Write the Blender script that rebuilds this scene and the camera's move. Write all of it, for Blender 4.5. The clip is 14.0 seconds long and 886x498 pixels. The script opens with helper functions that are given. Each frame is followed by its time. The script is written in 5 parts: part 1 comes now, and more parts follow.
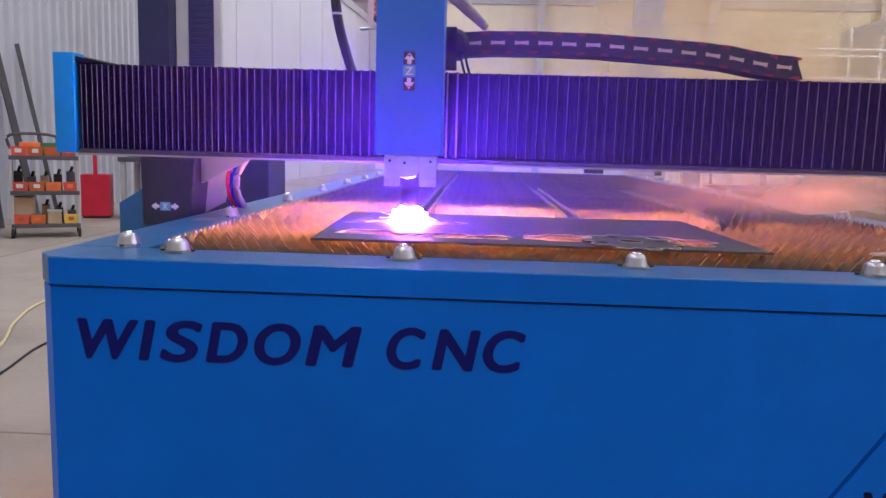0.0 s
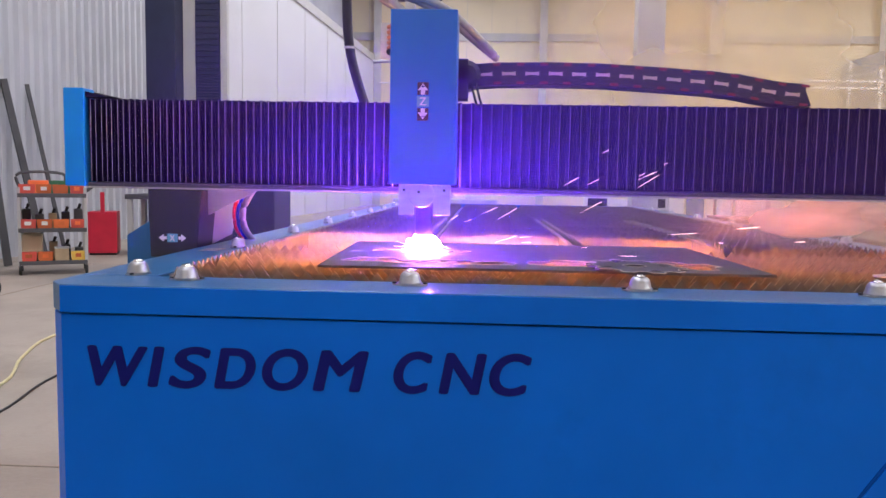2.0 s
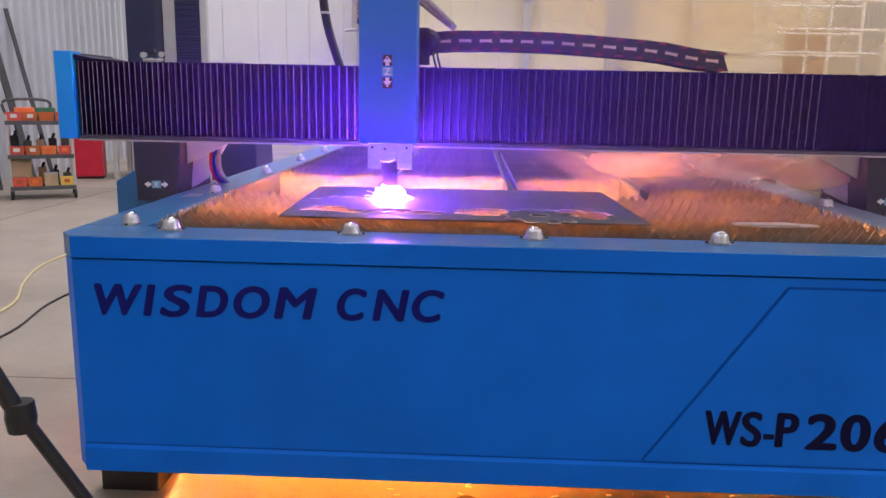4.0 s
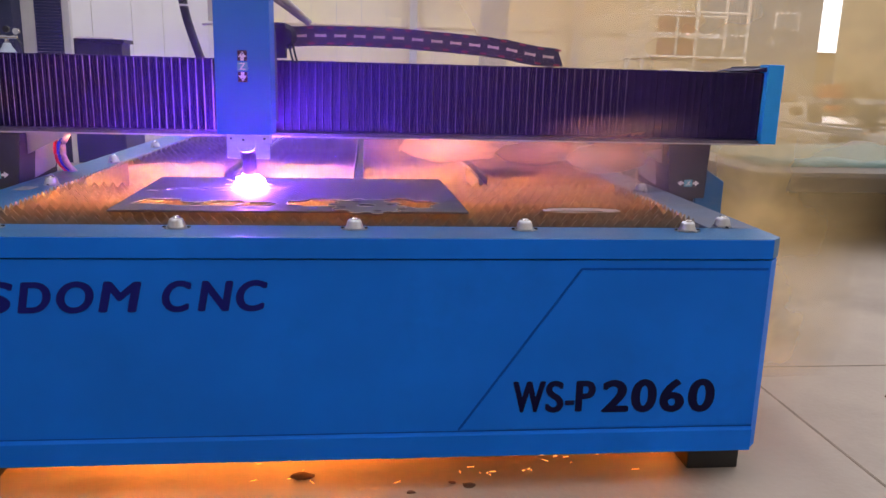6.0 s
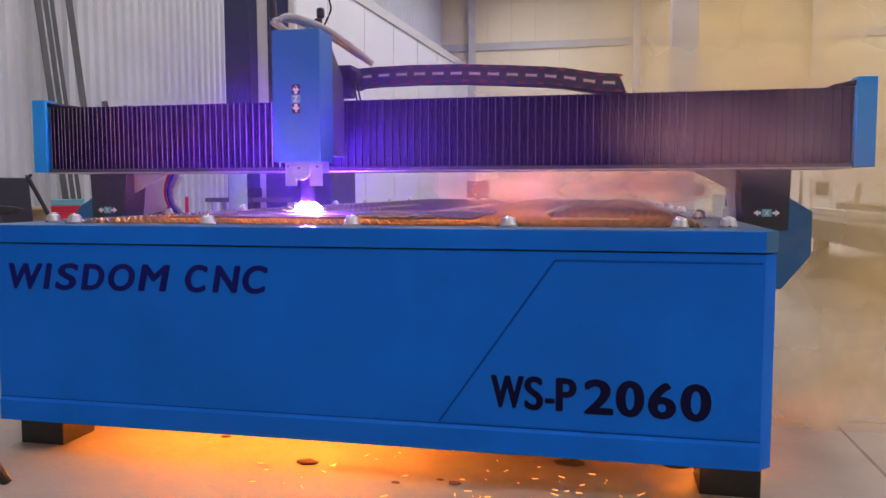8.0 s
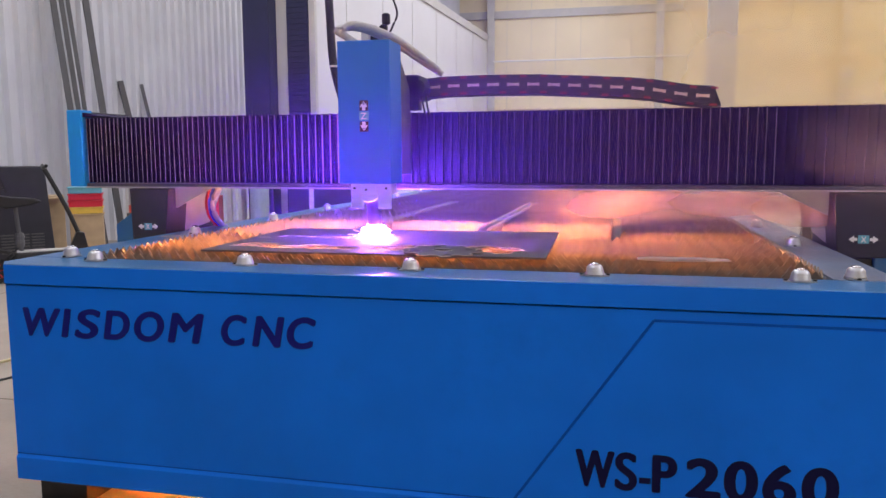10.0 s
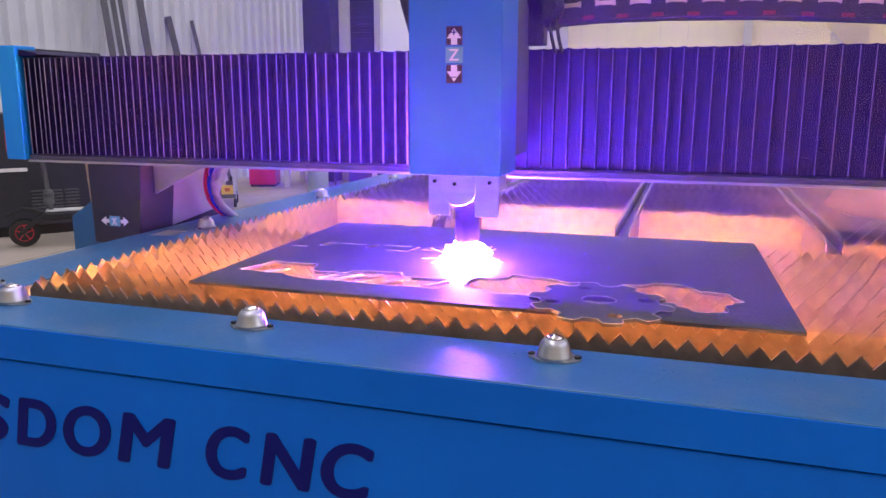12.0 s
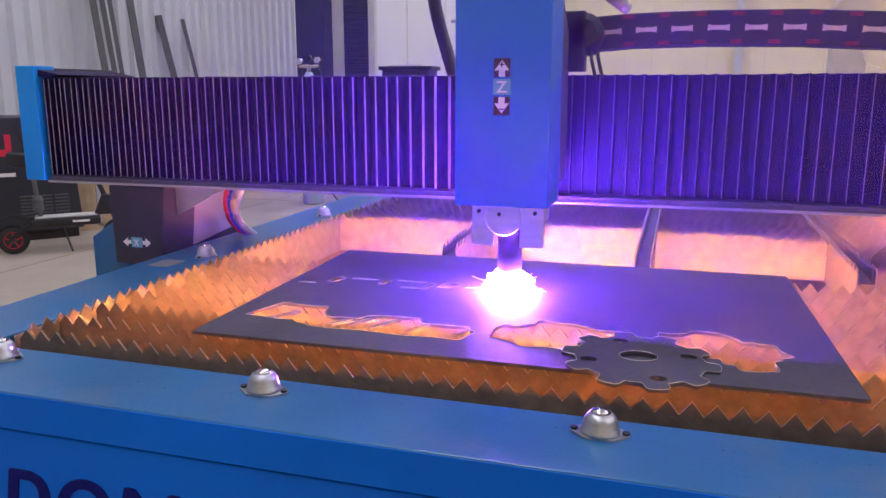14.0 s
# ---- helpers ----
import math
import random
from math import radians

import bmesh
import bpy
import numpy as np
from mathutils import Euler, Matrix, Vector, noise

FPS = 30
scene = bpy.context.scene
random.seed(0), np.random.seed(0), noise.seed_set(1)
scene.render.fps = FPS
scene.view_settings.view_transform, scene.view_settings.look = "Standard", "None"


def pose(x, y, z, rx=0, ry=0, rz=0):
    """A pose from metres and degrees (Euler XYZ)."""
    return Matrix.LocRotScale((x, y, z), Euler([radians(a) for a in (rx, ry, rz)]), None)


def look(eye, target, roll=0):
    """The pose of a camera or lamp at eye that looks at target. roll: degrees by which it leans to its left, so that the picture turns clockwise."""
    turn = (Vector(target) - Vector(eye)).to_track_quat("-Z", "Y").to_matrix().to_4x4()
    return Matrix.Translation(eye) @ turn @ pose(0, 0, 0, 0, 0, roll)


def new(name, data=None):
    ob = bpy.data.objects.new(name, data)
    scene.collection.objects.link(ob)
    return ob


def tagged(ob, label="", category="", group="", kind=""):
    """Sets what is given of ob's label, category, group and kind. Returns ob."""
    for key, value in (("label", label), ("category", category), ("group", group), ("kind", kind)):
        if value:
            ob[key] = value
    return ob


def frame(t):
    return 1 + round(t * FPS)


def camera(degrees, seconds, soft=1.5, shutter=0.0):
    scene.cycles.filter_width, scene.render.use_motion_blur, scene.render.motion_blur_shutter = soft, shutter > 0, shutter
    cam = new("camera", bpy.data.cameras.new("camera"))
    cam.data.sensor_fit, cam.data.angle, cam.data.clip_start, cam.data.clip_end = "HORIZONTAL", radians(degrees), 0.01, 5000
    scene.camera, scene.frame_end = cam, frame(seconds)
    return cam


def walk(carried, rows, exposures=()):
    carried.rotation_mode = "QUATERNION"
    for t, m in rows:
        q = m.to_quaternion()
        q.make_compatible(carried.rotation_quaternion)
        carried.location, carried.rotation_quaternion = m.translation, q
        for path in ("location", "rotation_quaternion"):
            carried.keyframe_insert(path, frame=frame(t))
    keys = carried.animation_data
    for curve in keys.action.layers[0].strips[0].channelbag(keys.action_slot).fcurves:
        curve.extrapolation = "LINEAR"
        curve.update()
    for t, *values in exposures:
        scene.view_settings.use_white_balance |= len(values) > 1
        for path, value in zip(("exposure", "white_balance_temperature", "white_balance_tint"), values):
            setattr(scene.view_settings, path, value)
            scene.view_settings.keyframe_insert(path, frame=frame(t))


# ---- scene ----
cam = camera(60.0, 14.0, 1.5)
PATH = [
    (0, (-0.343, -1.532, 1.032), (-0.43, 0.449, 0.765), 1.6),
    (0.5, (-0.352, -1.538, 1.032), (-0.437, 0.45, 0.829), 1.5),
    (1, (-0.348, -1.557, 1.026), (-0.446, 0.434, 0.867), 1.1),
    (1.5, (-0.342, -1.556, 1.024), (-0.446, 0.434, 0.855), 1.0),
    (2, (-0.343, -1.554, 1.012), (-0.445, 0.436, 0.836), 1.0),
    (2.5, (-0.339, -1.549, 1.013), (-0.447, 0.439, 0.822), 1.0),
    (5, (-0.074, -2.164, 1.242), (0.004, -0.223, 0.765), 2.2),
    (5.5, (-0.062, -2.137, 1.241), (0.134, -0.199, 0.79), 2.4),
    (6, (0.032, -2.076, 1.229), (0.233, -0.137, 0.783), 1.5),
    (6.5, (0.391, -2.139, 1.192), (0.365, -0.189, 0.75), 1.3),
    (7, (0.676, -2.116, 1.063), (0.341, -0.177, 0.706), -0.5),
    (7.5, (0.813, -2.2, 0.935), (0.389, -0.254, 0.758), -0.1),
    (8, (0.788, -2.209, 0.898), (0.375, -0.259, 0.743), -0.1),
    (10.5, (0.51, -1.71, 1.139), (0.028, 0.214, 0.886), -0.2),
    (11, (0.436, -1.447, 1.153), (-0.131, 0.452, 0.889), 0.0),
    (11.5, (0.266, -1.17, 1.152), (-0.282, 0.723, 0.813), 0.0),
    (12, (0.169, -0.947, 1.154), (-0.428, 0.922, 0.767), 0.1),
    (12.5, (0.081, -0.823, 1.171), (-0.526, 1.035, 0.749), -0.7),
    (13, (0.077, -0.801, 1.189), (-0.525, 1.057, 0.759), -1.0),
    (13.5, (0.075, -0.812, 1.212), (-0.507, 1.059, 0.81), -0.4),
    (14, (0.079, -0.85, 1.227), (-0.496, 1.023, 0.824), -0.0),
]
EXPOSURE = [(0, 0.12, 5950, 20), (0.5, 0.26, 5950, 20), (1.0, 0.32, 6050, 19), (2.5, 0.32, 6050, 19), (5.0, 0.20, 6250, 20), (6.0, 0.16, 6250, 20), (7.0, 0.02, 6250, 20), (8.0, 0.07, 6250, 20), (10.5, 0.32, 6150, 19), (12.0, 0.25, 6050, 22), (12.5, 0.12, 6080, 23), (14.0, 0.08, 6000, 23)]
walk(cam, [(t, look(eye, target, roll)) for t, eye, target, roll in PATH], EXPOSURE)

# ---- light ----
world = bpy.data.worlds.new("sky")
scene.world = world
world.use_nodes = True
sky = world.node_tree.nodes.new("ShaderNodeTexSky")
sky.sky_type, sky.sun_disc, sky.sun_elevation, sky.sun_rotation = "NISHITA", False, radians(31), radians(28)
world.node_tree.links.new(sky.outputs[0], world.node_tree.nodes["Background"].inputs[0])
world.node_tree.nodes["Background"].inputs[1].default_value = 0.12
sun = new("sun", bpy.data.lights.new("sun", "SUN"))
sun.data.energy, sun.data.angle, sun.data.color = 3.0, radians(0.5), (1.0, 0.93, 0.82)
sun.matrix_world = look((38, 62, 25), (18, 25, 0))
SKYLIGHTS = [(-2.2, 1.2, 1150.0), (4.0, 1.2, 340.0), (10.0, 1.2, 1150.0), (16.0, 1.2, 1150.0)]
HALL = (-6.1, 26.0, -9.0, 30.0, 9.0)
for sx, sw, watts in SKYLIGHTS:
    lamp = new("skylight", bpy.data.lights.new("skylight", "AREA"))
    lamp.data.shape, lamp.data.size, lamp.data.size_y = "RECTANGLE", sw, 34.0
    lamp.data.energy, lamp.data.color = watts, (0.96, 0.98, 1.0)
    lamp.matrix_world = look((sx, 10.5, 8.95), (sx, 10.5, 0))


# ---- materials ----
def shader(name, base, rough=0.6, metal=0.0, vary=0.15, scale=8.0, bump=0.1, bump_scale=60.0, dirt=None, dirt_amount=0.0, stretch=None, per_object=0.0, spec=0.5):
    m = bpy.data.materials.new(name)
    m.use_nodes = True
    nt = m.node_tree
    b = nt.nodes["Principled BSDF"]
    b.inputs["Metallic"].default_value = metal
    b.inputs["Specular IOR Level"].default_value = spec
    tc = nt.nodes.new("ShaderNodeTexCoord")
    src = tc.outputs["Object"]
    if stretch:
        mp = nt.nodes.new("ShaderNodeMapping")
        mp.inputs["Scale"].default_value = stretch
        nt.links.new(src, mp.inputs["Vector"])
        src = mp.outputs["Vector"]
    n1 = nt.nodes.new("ShaderNodeTexNoise")
    n1.inputs["Scale"].default_value, n1.inputs["Detail"].default_value = scale, 6.0
    n2 = nt.nodes.new("ShaderNodeTexNoise")
    n2.inputs["Scale"].default_value, n2.inputs["Detail"].default_value = bump_scale, 4.0
    for n in (n1, n2):
        nt.links.new(src, n.inputs["Vector"])
    ramp = nt.nodes.new("ShaderNodeValToRGB")
    lo = [c * (1 - vary) for c in base]
    hi = [min(1, c * (1 + vary)) for c in base]
    ramp.color_ramp.elements[0].color, ramp.color_ramp.elements[1].color = (*lo, 1), (*hi, 1)
    ramp.color_ramp.elements[0].position, ramp.color_ramp.elements[1].position = 0.3, 0.7
    nt.links.new(n1.outputs["Fac"], ramp.inputs["Fac"])
    col = ramp.outputs["Color"]
    if dirt:
        n3 = nt.nodes.new("ShaderNodeTexNoise")
        n3.inputs["Scale"].default_value, n3.inputs["Detail"].default_value, n3.inputs["Roughness"].default_value = scale * 0.6, 8.0, 0.7
        nt.links.new(src, n3.inputs["Vector"])
        r3 = nt.nodes.new("ShaderNodeValToRGB")
        r3.color_ramp.elements[0].position, r3.color_ramp.elements[1].position = 0.52, 0.72
        r3.color_ramp.elements[1].color = (dirt_amount, dirt_amount, dirt_amount, 1)
        nt.links.new(n3.outputs["Fac"], r3.inputs["Fac"])
        mix = nt.nodes.new("ShaderNodeMix")
        mix.data_type = "RGBA"
        nt.links.new(r3.outputs["Color"], mix.inputs["Factor"])
        nt.links.new(col, mix.inputs["A"])
        mix.inputs["B"].default_value = (*dirt, 1)
        col = mix.outputs["Result"]
    if per_object:
        info = nt.nodes.new("ShaderNodeObjectInfo")
        hsv = nt.nodes.new("ShaderNodeHueSaturation")
        mr = nt.nodes.new("ShaderNodeMapRange")
        mr.inputs["To Min"].default_value, mr.inputs["To Max"].default_value = 1 - per_object, 1 + per_object
        nt.links.new(info.outputs["Random"], mr.inputs["Value"])
        nt.links.new(mr.outputs["Result"], hsv.inputs["Value"])
        nt.links.new(col, hsv.inputs["Color"])
        col = hsv.outputs["Color"]
    nt.links.new(col, b.inputs["Base Color"])
    rr = nt.nodes.new("ShaderNodeMapRange")
    rr.inputs["To Min"].default_value, rr.inputs["To Max"].default_value = max(0.02, rough - 0.1), min(1, rough + 0.1)
    nt.links.new(n2.outputs["Fac"], rr.inputs["Value"])
    nt.links.new(rr.outputs["Result"], b.inputs["Roughness"])
    if bump:
        bp = nt.nodes.new("ShaderNodeBump")
        bp.inputs["Strength"].default_value, bp.inputs["Distance"].default_value = bump, 0.004
        nt.links.new(n2.outputs["Fac"], bp.inputs["Height"])
        nt.links.new(bp.outputs["Normal"], b.inputs["Normal"])
    return m


def glow(name, color, strength):
    m = bpy.data.materials.new(name)
    m.use_nodes = True
    nt = m.node_tree
    nt.nodes.remove(nt.nodes["Principled BSDF"])
    e = nt.nodes.new("ShaderNodeEmission")
    e.inputs["Color"].default_value, e.inputs["Strength"].default_value = (*color, 1), strength
    nt.links.new(e.outputs[0], nt.nodes["Material Output"].inputs["Surface"])
    return m


def vapour(name, color, density, grain, emit=0.0, emit_color=(1, 1, 1)):
    """Soft see-through vapour that thins out from the middle of its own object."""
    m = bpy.data.materials.new(name)
    m.use_nodes = True
    nt = m.node_tree
    nt.nodes.remove(nt.nodes["Principled BSDF"])
    tc = nt.nodes.new("ShaderNodeTexCoord")
    g = nt.nodes.new("ShaderNodeTexGradient")
    g.gradient_type = "SPHERICAL"
    nt.links.new(tc.outputs["Object"], g.inputs["Vector"])
    n = nt.nodes.new("ShaderNodeTexNoise")
    n.inputs["Scale"].default_value, n.inputs["Detail"].default_value, n.inputs["Roughness"].default_value, n.inputs["Distortion"].default_value = grain, 4.0, 0.5, 0.15
    info = nt.nodes.new("ShaderNodeObjectInfo")
    add = nt.nodes.new("ShaderNodeVectorMath")
    nt.links.new(tc.outputs["Object"], add.inputs[0])
    nt.links.new(info.outputs["Location"], add.inputs[1])
    nt.links.new(tc.outputs["Object"], n.inputs["Vector"])
    r = nt.nodes.new("ShaderNodeMapRange")
    r.inputs["From Min"].default_value, r.inputs["From Max"].default_value, r.inputs["To Min"].default_value, r.inputs["To Max"].default_value = 0.18, 0.82, 0.0, density
    nt.links.new(n.outputs["Fac"], r.inputs["Value"])
    mul = nt.nodes.new("ShaderNodeMath")
    mul.operation = "MULTIPLY"
    nt.links.new(g.outputs["Fac"], mul.inputs[0])
    nt.links.new(r.outputs["Result"], mul.inputs[1])
    tr = nt.nodes.new("ShaderNodeBsdfTransparent")
    d = nt.nodes.new("ShaderNodeBsdfDiffuse")
    t2 = nt.nodes.new("ShaderNodeBsdfTranslucent")
    for s in (d, t2):
        s.inputs["Color"].default_value = (*color, 1)
    half = nt.nodes.new("ShaderNodeMixShader")
    nt.links.new(d.outputs[0], half.inputs[1])
    nt.links.new(t2.outputs[0], half.inputs[2])
    body = half.outputs[0]
    if emit:
        e = nt.nodes.new("ShaderNodeEmission")
        e.inputs["Color"].default_value, e.inputs["Strength"].default_value = (*emit_color, 1), emit
        body = e.outputs[0]
    mx = nt.nodes.new("ShaderNodeMixShader")
    nt.links.new(mul.outputs[0], mx.inputs["Fac"])
    nt.links.new(tr.outputs[0], mx.inputs[1])
    nt.links.new(body, mx.inputs[2])
    nt.links.new(mx.outputs[0], nt.nodes["Material Output"].inputs["Surface"])
    return m


BLUE = shader("blue machine paint", (0.0008, 0.150, 0.74), 0.40, 0, 0.14, 1.7, 0.06, 180, (0.001, 0.105, 0.52), 0.6, spec=0.15)
BLUE_TOP = shader("blue rim paint", (0.018, 0.120, 0.29), 0.32, 0, 0.12, 5.0, 0.05, 160, (0.13, 0.16, 0.22), 0.65)
BLUE_DUST = shader("dusty blue grey rim paint", (0.10, 0.125, 0.19), 0.5, 0, 0.2, 5.0, 0.1, 160, (0.17, 0.15, 0.16), 0.7)
BLUE_HEAD = shader("bright blue cover paint", (0.022, 0.16, 0.60), 0.45, 0, 0.06, 4.0, 0.04, 200, spec=0.3)
BLUE_END = shader("sky blue end cap paint", (0.008, 0.27, 0.75), 0.42, 0, 0.05, 4.0, 0.04, 200, spec=0.3)
INNER = shader("rusty tank wall", (0.11, 0.065, 0.04), 0.8, 0.1, 0.35, 9.0, 0.5, 60, (0.20, 0.09, 0.04), 0.7)
SLAT = shader("scorched slat steel", (0.19, 0.145, 0.115), 0.5, 0.25, 0.25, 30.0, 0.3, 120, (0.12, 0.085, 0.07), 0.45, None, 0.2)
SLAT_EDGE = shader("slightly lighter slat edge", (0.22, 0.175, 0.14), 0.45, 0.4, 0.25, 30, 0.2, 150)
SHEET = shader("mill scale steel sheet", (0.06, 0.055, 0.07), 0.62, 0.15, 0.2, 6.0, 0.15, 120, (0.11, 0.10, 0.10), 0.4)
CUT_EDGE = shader("bright cut steel", (0.45, 0.38, 0.32), 0.35, 0.8, 0.2, 30, 0.2, 200)
DIVIDER = shader("burnt divider steel", (0.05, 0.035, 0.035), 0.7, 0.2, 0.3, 9, 0.4, 60)
TANK = shader("slag covered tank floor", (0.05, 0.016, 0.0045), 0.8, 0, 0.3, 7, 0.6, 40, (0.16, 0.09, 0.05), 0.6)
CHROME = shader("polished ball steel", (0.62, 0.61, 0.60), 0.16, 1.0, 0.08, 30, 0.05, 200)
ZINC = shader("zinc plated steel", (0.44, 0.44, 0.46), 0.38, 0.9, 0.12, 20, 0.1, 120)
ALU = shader("brushed aluminium", (0.78, 0.76, 0.76), 0.38, 0.75, 0.1, 12, 0.1, 100, None, 0, (1, 1, 8))
BELLOWS = shader("black violet bellows cloth", (0.011, 0.006, 0.045), 0.55, 0, 0.2, 20, 0.0, 25, spec=0.15)
RAIL = shader("dark anodised rail", (0.10, 0.09, 0.13), 0.35, 0.6, 0.1, 12, 0.1, 100)
BLACK = shader("black plastic", (0.011, 0.011, 0.013), 0.45, 0, 0.2, 15, 0.1, 120)
# lit and dim copy of the edging: light on the pleats is in the colour
LIT_EDGING = shader("lit bellows edging", (0.30, 0.27, 0.40), 0.4, 0, 0.25, 30, 0.1, 160)
DIM_EDGING = shader("dim bellows edging", (0.15, 0.13, 0.21), 0.40, 0, 0.25, 30, 0.1, 160)
CHAIN = shader("black drag chain nylon", (0.022, 0.02, 0.024), 0.5, 0, 0.2, 20, 0.1, 120)
TAN = shader("tan link print", (0.55, 0.46, 0.30), 0.6, 0, 0.1, 20, 0.05, 120)
PLUM = shader("dark plum sticker print", (0.05, 0.008, 0.03), 0.5, 0, 0.05, 30, 0.0, 100)
COPPER = shader("copper winding", (0.55, 0.24, 0.16), 0.35, 0.8, 0.2, 30, 0.1, 120)
CHAIN_RED = shader("dull red link tab", (0.20, 0.02, 0.03), 0.6, 0, 0.1, 20, 0.05, 120)
DARK_GREY = shader("graphite powder coat", (0.022, 0.022, 0.032), 0.5, 0, 0.15, 10, 0.15, 200)
GUARD = shader("dull sheet guard", (0.42, 0.40, 0.42), 0.42, 0.6, 0.12, 7, 0.1, 100)
NAVY = shader("navy lettering", (0.007, 0.009, 0.16), 0.6, 0, 0.05, 30, 0.0, 100, spec=0.1)
BLACK_INK = shader("black lettering", (0.004, 0.004, 0.04), 0.6, 0, 0.05, 30, 0.0, 100, spec=0.1)
SEAM = shader("dark seam", (0.001, 0.065, 0.38), 0.7, 0, 0.1, 30, 0.0, 100, spec=0.1)
WHITE_INK = shader("white sticker print", (0.78, 0.74, 0.74), 0.5, 0, 0.05, 30, 0.0, 100)
TEAL_INK = shader("teal sticker print", (0.14, 0.42, 0.50), 0.5, 0, 0.05, 30, 0.0, 100)
WHITE_HOSE = shader("grey white cable sleeve", (0.42, 0.40, 0.385), 0.7, 0, 0.15, 40, 0.4, 150)
RED_CABLE = shader("red cable", (0.55, 0.01, 0.02), 0.4, 0, 0.1, 30, 0.05, 100)
BLUE_CABLE = shader("blue cable", (0.02, 0.05, 0.6), 0.4, 0, 0.1, 30, 0.05, 100)
FLOOR = shader("worn concrete floor", (0.36, 0.305, 0.245), 0.6, 0, 0.16, 1.3, 0.35, 45, (0.23, 0.19, 0.145), 0.7)
JOINT = shader("floor joint", (0.22, 0.18, 0.135), 0.9, 0, 0.2, 10, 0.2, 60)
WALL = shader("light grey profiled sheet", (0.54, 0.55, 0.585), 0.5, 0, 0.05, 1.5, 0.05, 60, (0.44, 0.44, 0.465), 0.4)
CREAM = shader("cream sandwich panel", (0.80, 0.70, 0.48), 0.6, 0, 0.05, 0.6, 0.05, 60, (0.66, 0.57, 0.40), 0.4)
GREY_STEEL = shader("grey painted steel column", (0.50, 0.49, 0.47), 0.55, 0, 0.08, 3, 0.1, 80)
DARK_STEEL = shader("dark painted steel", (0.085, 0.085, 0.09), 0.55, 0, 0.15, 4, 0.1, 80)
ROOF = shader("roof sheet", (0.70, 0.70, 0.70), 0.6, 0, 0.05, 2, 0.05, 60)
MAST = shader("dark machine mast paint", (0.02, 0.025, 0.07), 0.5, 0, 0.1, 5, 0.1, 120)
SHED = shader("grey shed cladding", (0.27, 0.30, 0.33), 0.55, 0, 0.08, 2, 0.1, 60)
BOOTH = shader("smooth white wall panel", (0.62, 0.62, 0.64), 0.55, 0, 0.04, 0.8, 0.04, 60, (0.54, 0.54, 0.56), 0.4)
WHITE = shader("white paint", (0.72, 0.70, 0.66), 0.5, 0, 0.08, 5, 0.1, 80)
ORANGE = shader("orange plastic bin", (0.72, 0.16, 0.04), 0.45, 0, 0.1, 12, 0.05, 100, None, 0, None, 0.3)
RED_BIN = shader("red plastic bin", (0.66, 0.09, 0.06), 0.45, 0, 0.1, 12, 0.05, 100, None, 0, None, 0.2)
RED = shader("red cabinet paint", (0.62, 0.02, 0.05), 0.4, 0, 0.08, 6, 0.05, 100)
GREEN = shader("green case plastic", (0.03, 0.16, 0.08), 0.5, 0, 0.1, 12, 0.05, 100)
YELLOW = shader("yellow plastic", (0.75, 0.50, 0.08), 0.45, 0, 0.1, 12, 0.05, 100)
CARD = shader("brown cardboard", (0.45, 0.33, 0.20), 0.8, 0, 0.12, 8, 0.1, 80)
RUBBER = shader("black rubber", (0.02, 0.02, 0.02), 0.8, 0, 0.2, 20, 0.3, 100)
HOSE_Y = shader("yellow air hose", (0.62, 0.55, 0.28), 0.5, 0, 0.1, 20, 0.05, 100)
STEEL_BLUE = shader("pale blue grey paint", (0.34, 0.42, 0.48), 0.45, 0, 0.1, 8, 0.1, 80)
TARP = shader("dull teal tarpaulin", (0.10, 0.20, 0.19), 0.6, 0, 0.15, 6, 0.4, 30)
GLASS = shader("dull window glass", (0.25, 0.30, 0.34), 0.08, 0, 0.1, 2, 0.0, 60)
ARC = glow("plasma arc", (0.34, 0.11, 1.0), 1250.0)
ARC_HALO = vapour("arc bloom", (0.4, 0.2, 1.0), 0.6, 1.0, 0.55, (0.42, 0.18, 1.0))
# violet base colour stands in for the arc's veiling glare
VIOLET_VEIL = vapour("violet tinted smoke", (0.30, 0.14, 1.0), 0.32, 0.9)
MOLTEN = glow("molten spray", (1.0, 0.38, 0.10), 1450.0)
FLOOR_GLOW = glow("orange floor glow", (1.0, 0.25, 0.022), 120.0)
DAYLIGHT = glow("bright sky haze", (1.0, 0.96, 0.88), 3.5)
SPARK = glow("hot spark", (1.0, 0.62, 0.45), 5.0)
EMBER = glow("orange ember", (1.0, 0.42, 0.08), 3.0)
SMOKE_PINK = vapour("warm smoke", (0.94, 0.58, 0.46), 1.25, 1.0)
SMOKE_VEIL = vapour("violet grey smoke", (0.62, 0.46, 0.55), 0.62, 0.9)
SMOKE_TAN = vapour("tan smoke haze", (0.86, 0.62, 0.29), 1.35, 1.0)


# ---- mesh tools ----
def mesh_of(name, bm, material):
    me = bpy.data.meshes.new(name)
    bmesh.ops.recalc_face_normals(bm, faces=bm.faces)
    bm.to_mesh(me)
    bm.free()
    me.materials.append(material)
    return me


def thing(name, label, category, group="", kind="", at=None):
    ob = tagged(new(name), label, category, group, kind)
    ob.empty_display_size = 0.05
    if at is not None:
        ob.matrix_world = at
    return ob


def part(name, bm, material, parent=None, label="", smooth=False):
    ob = new(name, mesh_of(name, bm, material))
    if smooth:
        for p in ob.data.polygons:
            p.use_smooth = True
    ob.parent = parent
    if label:
        ob["label"] = label
    return ob


def solo(name, bm, material, label, category, group="", kind="", smooth=False):
    return tagged(part(name, bm, material, None, "", smooth), label, category, group, kind)


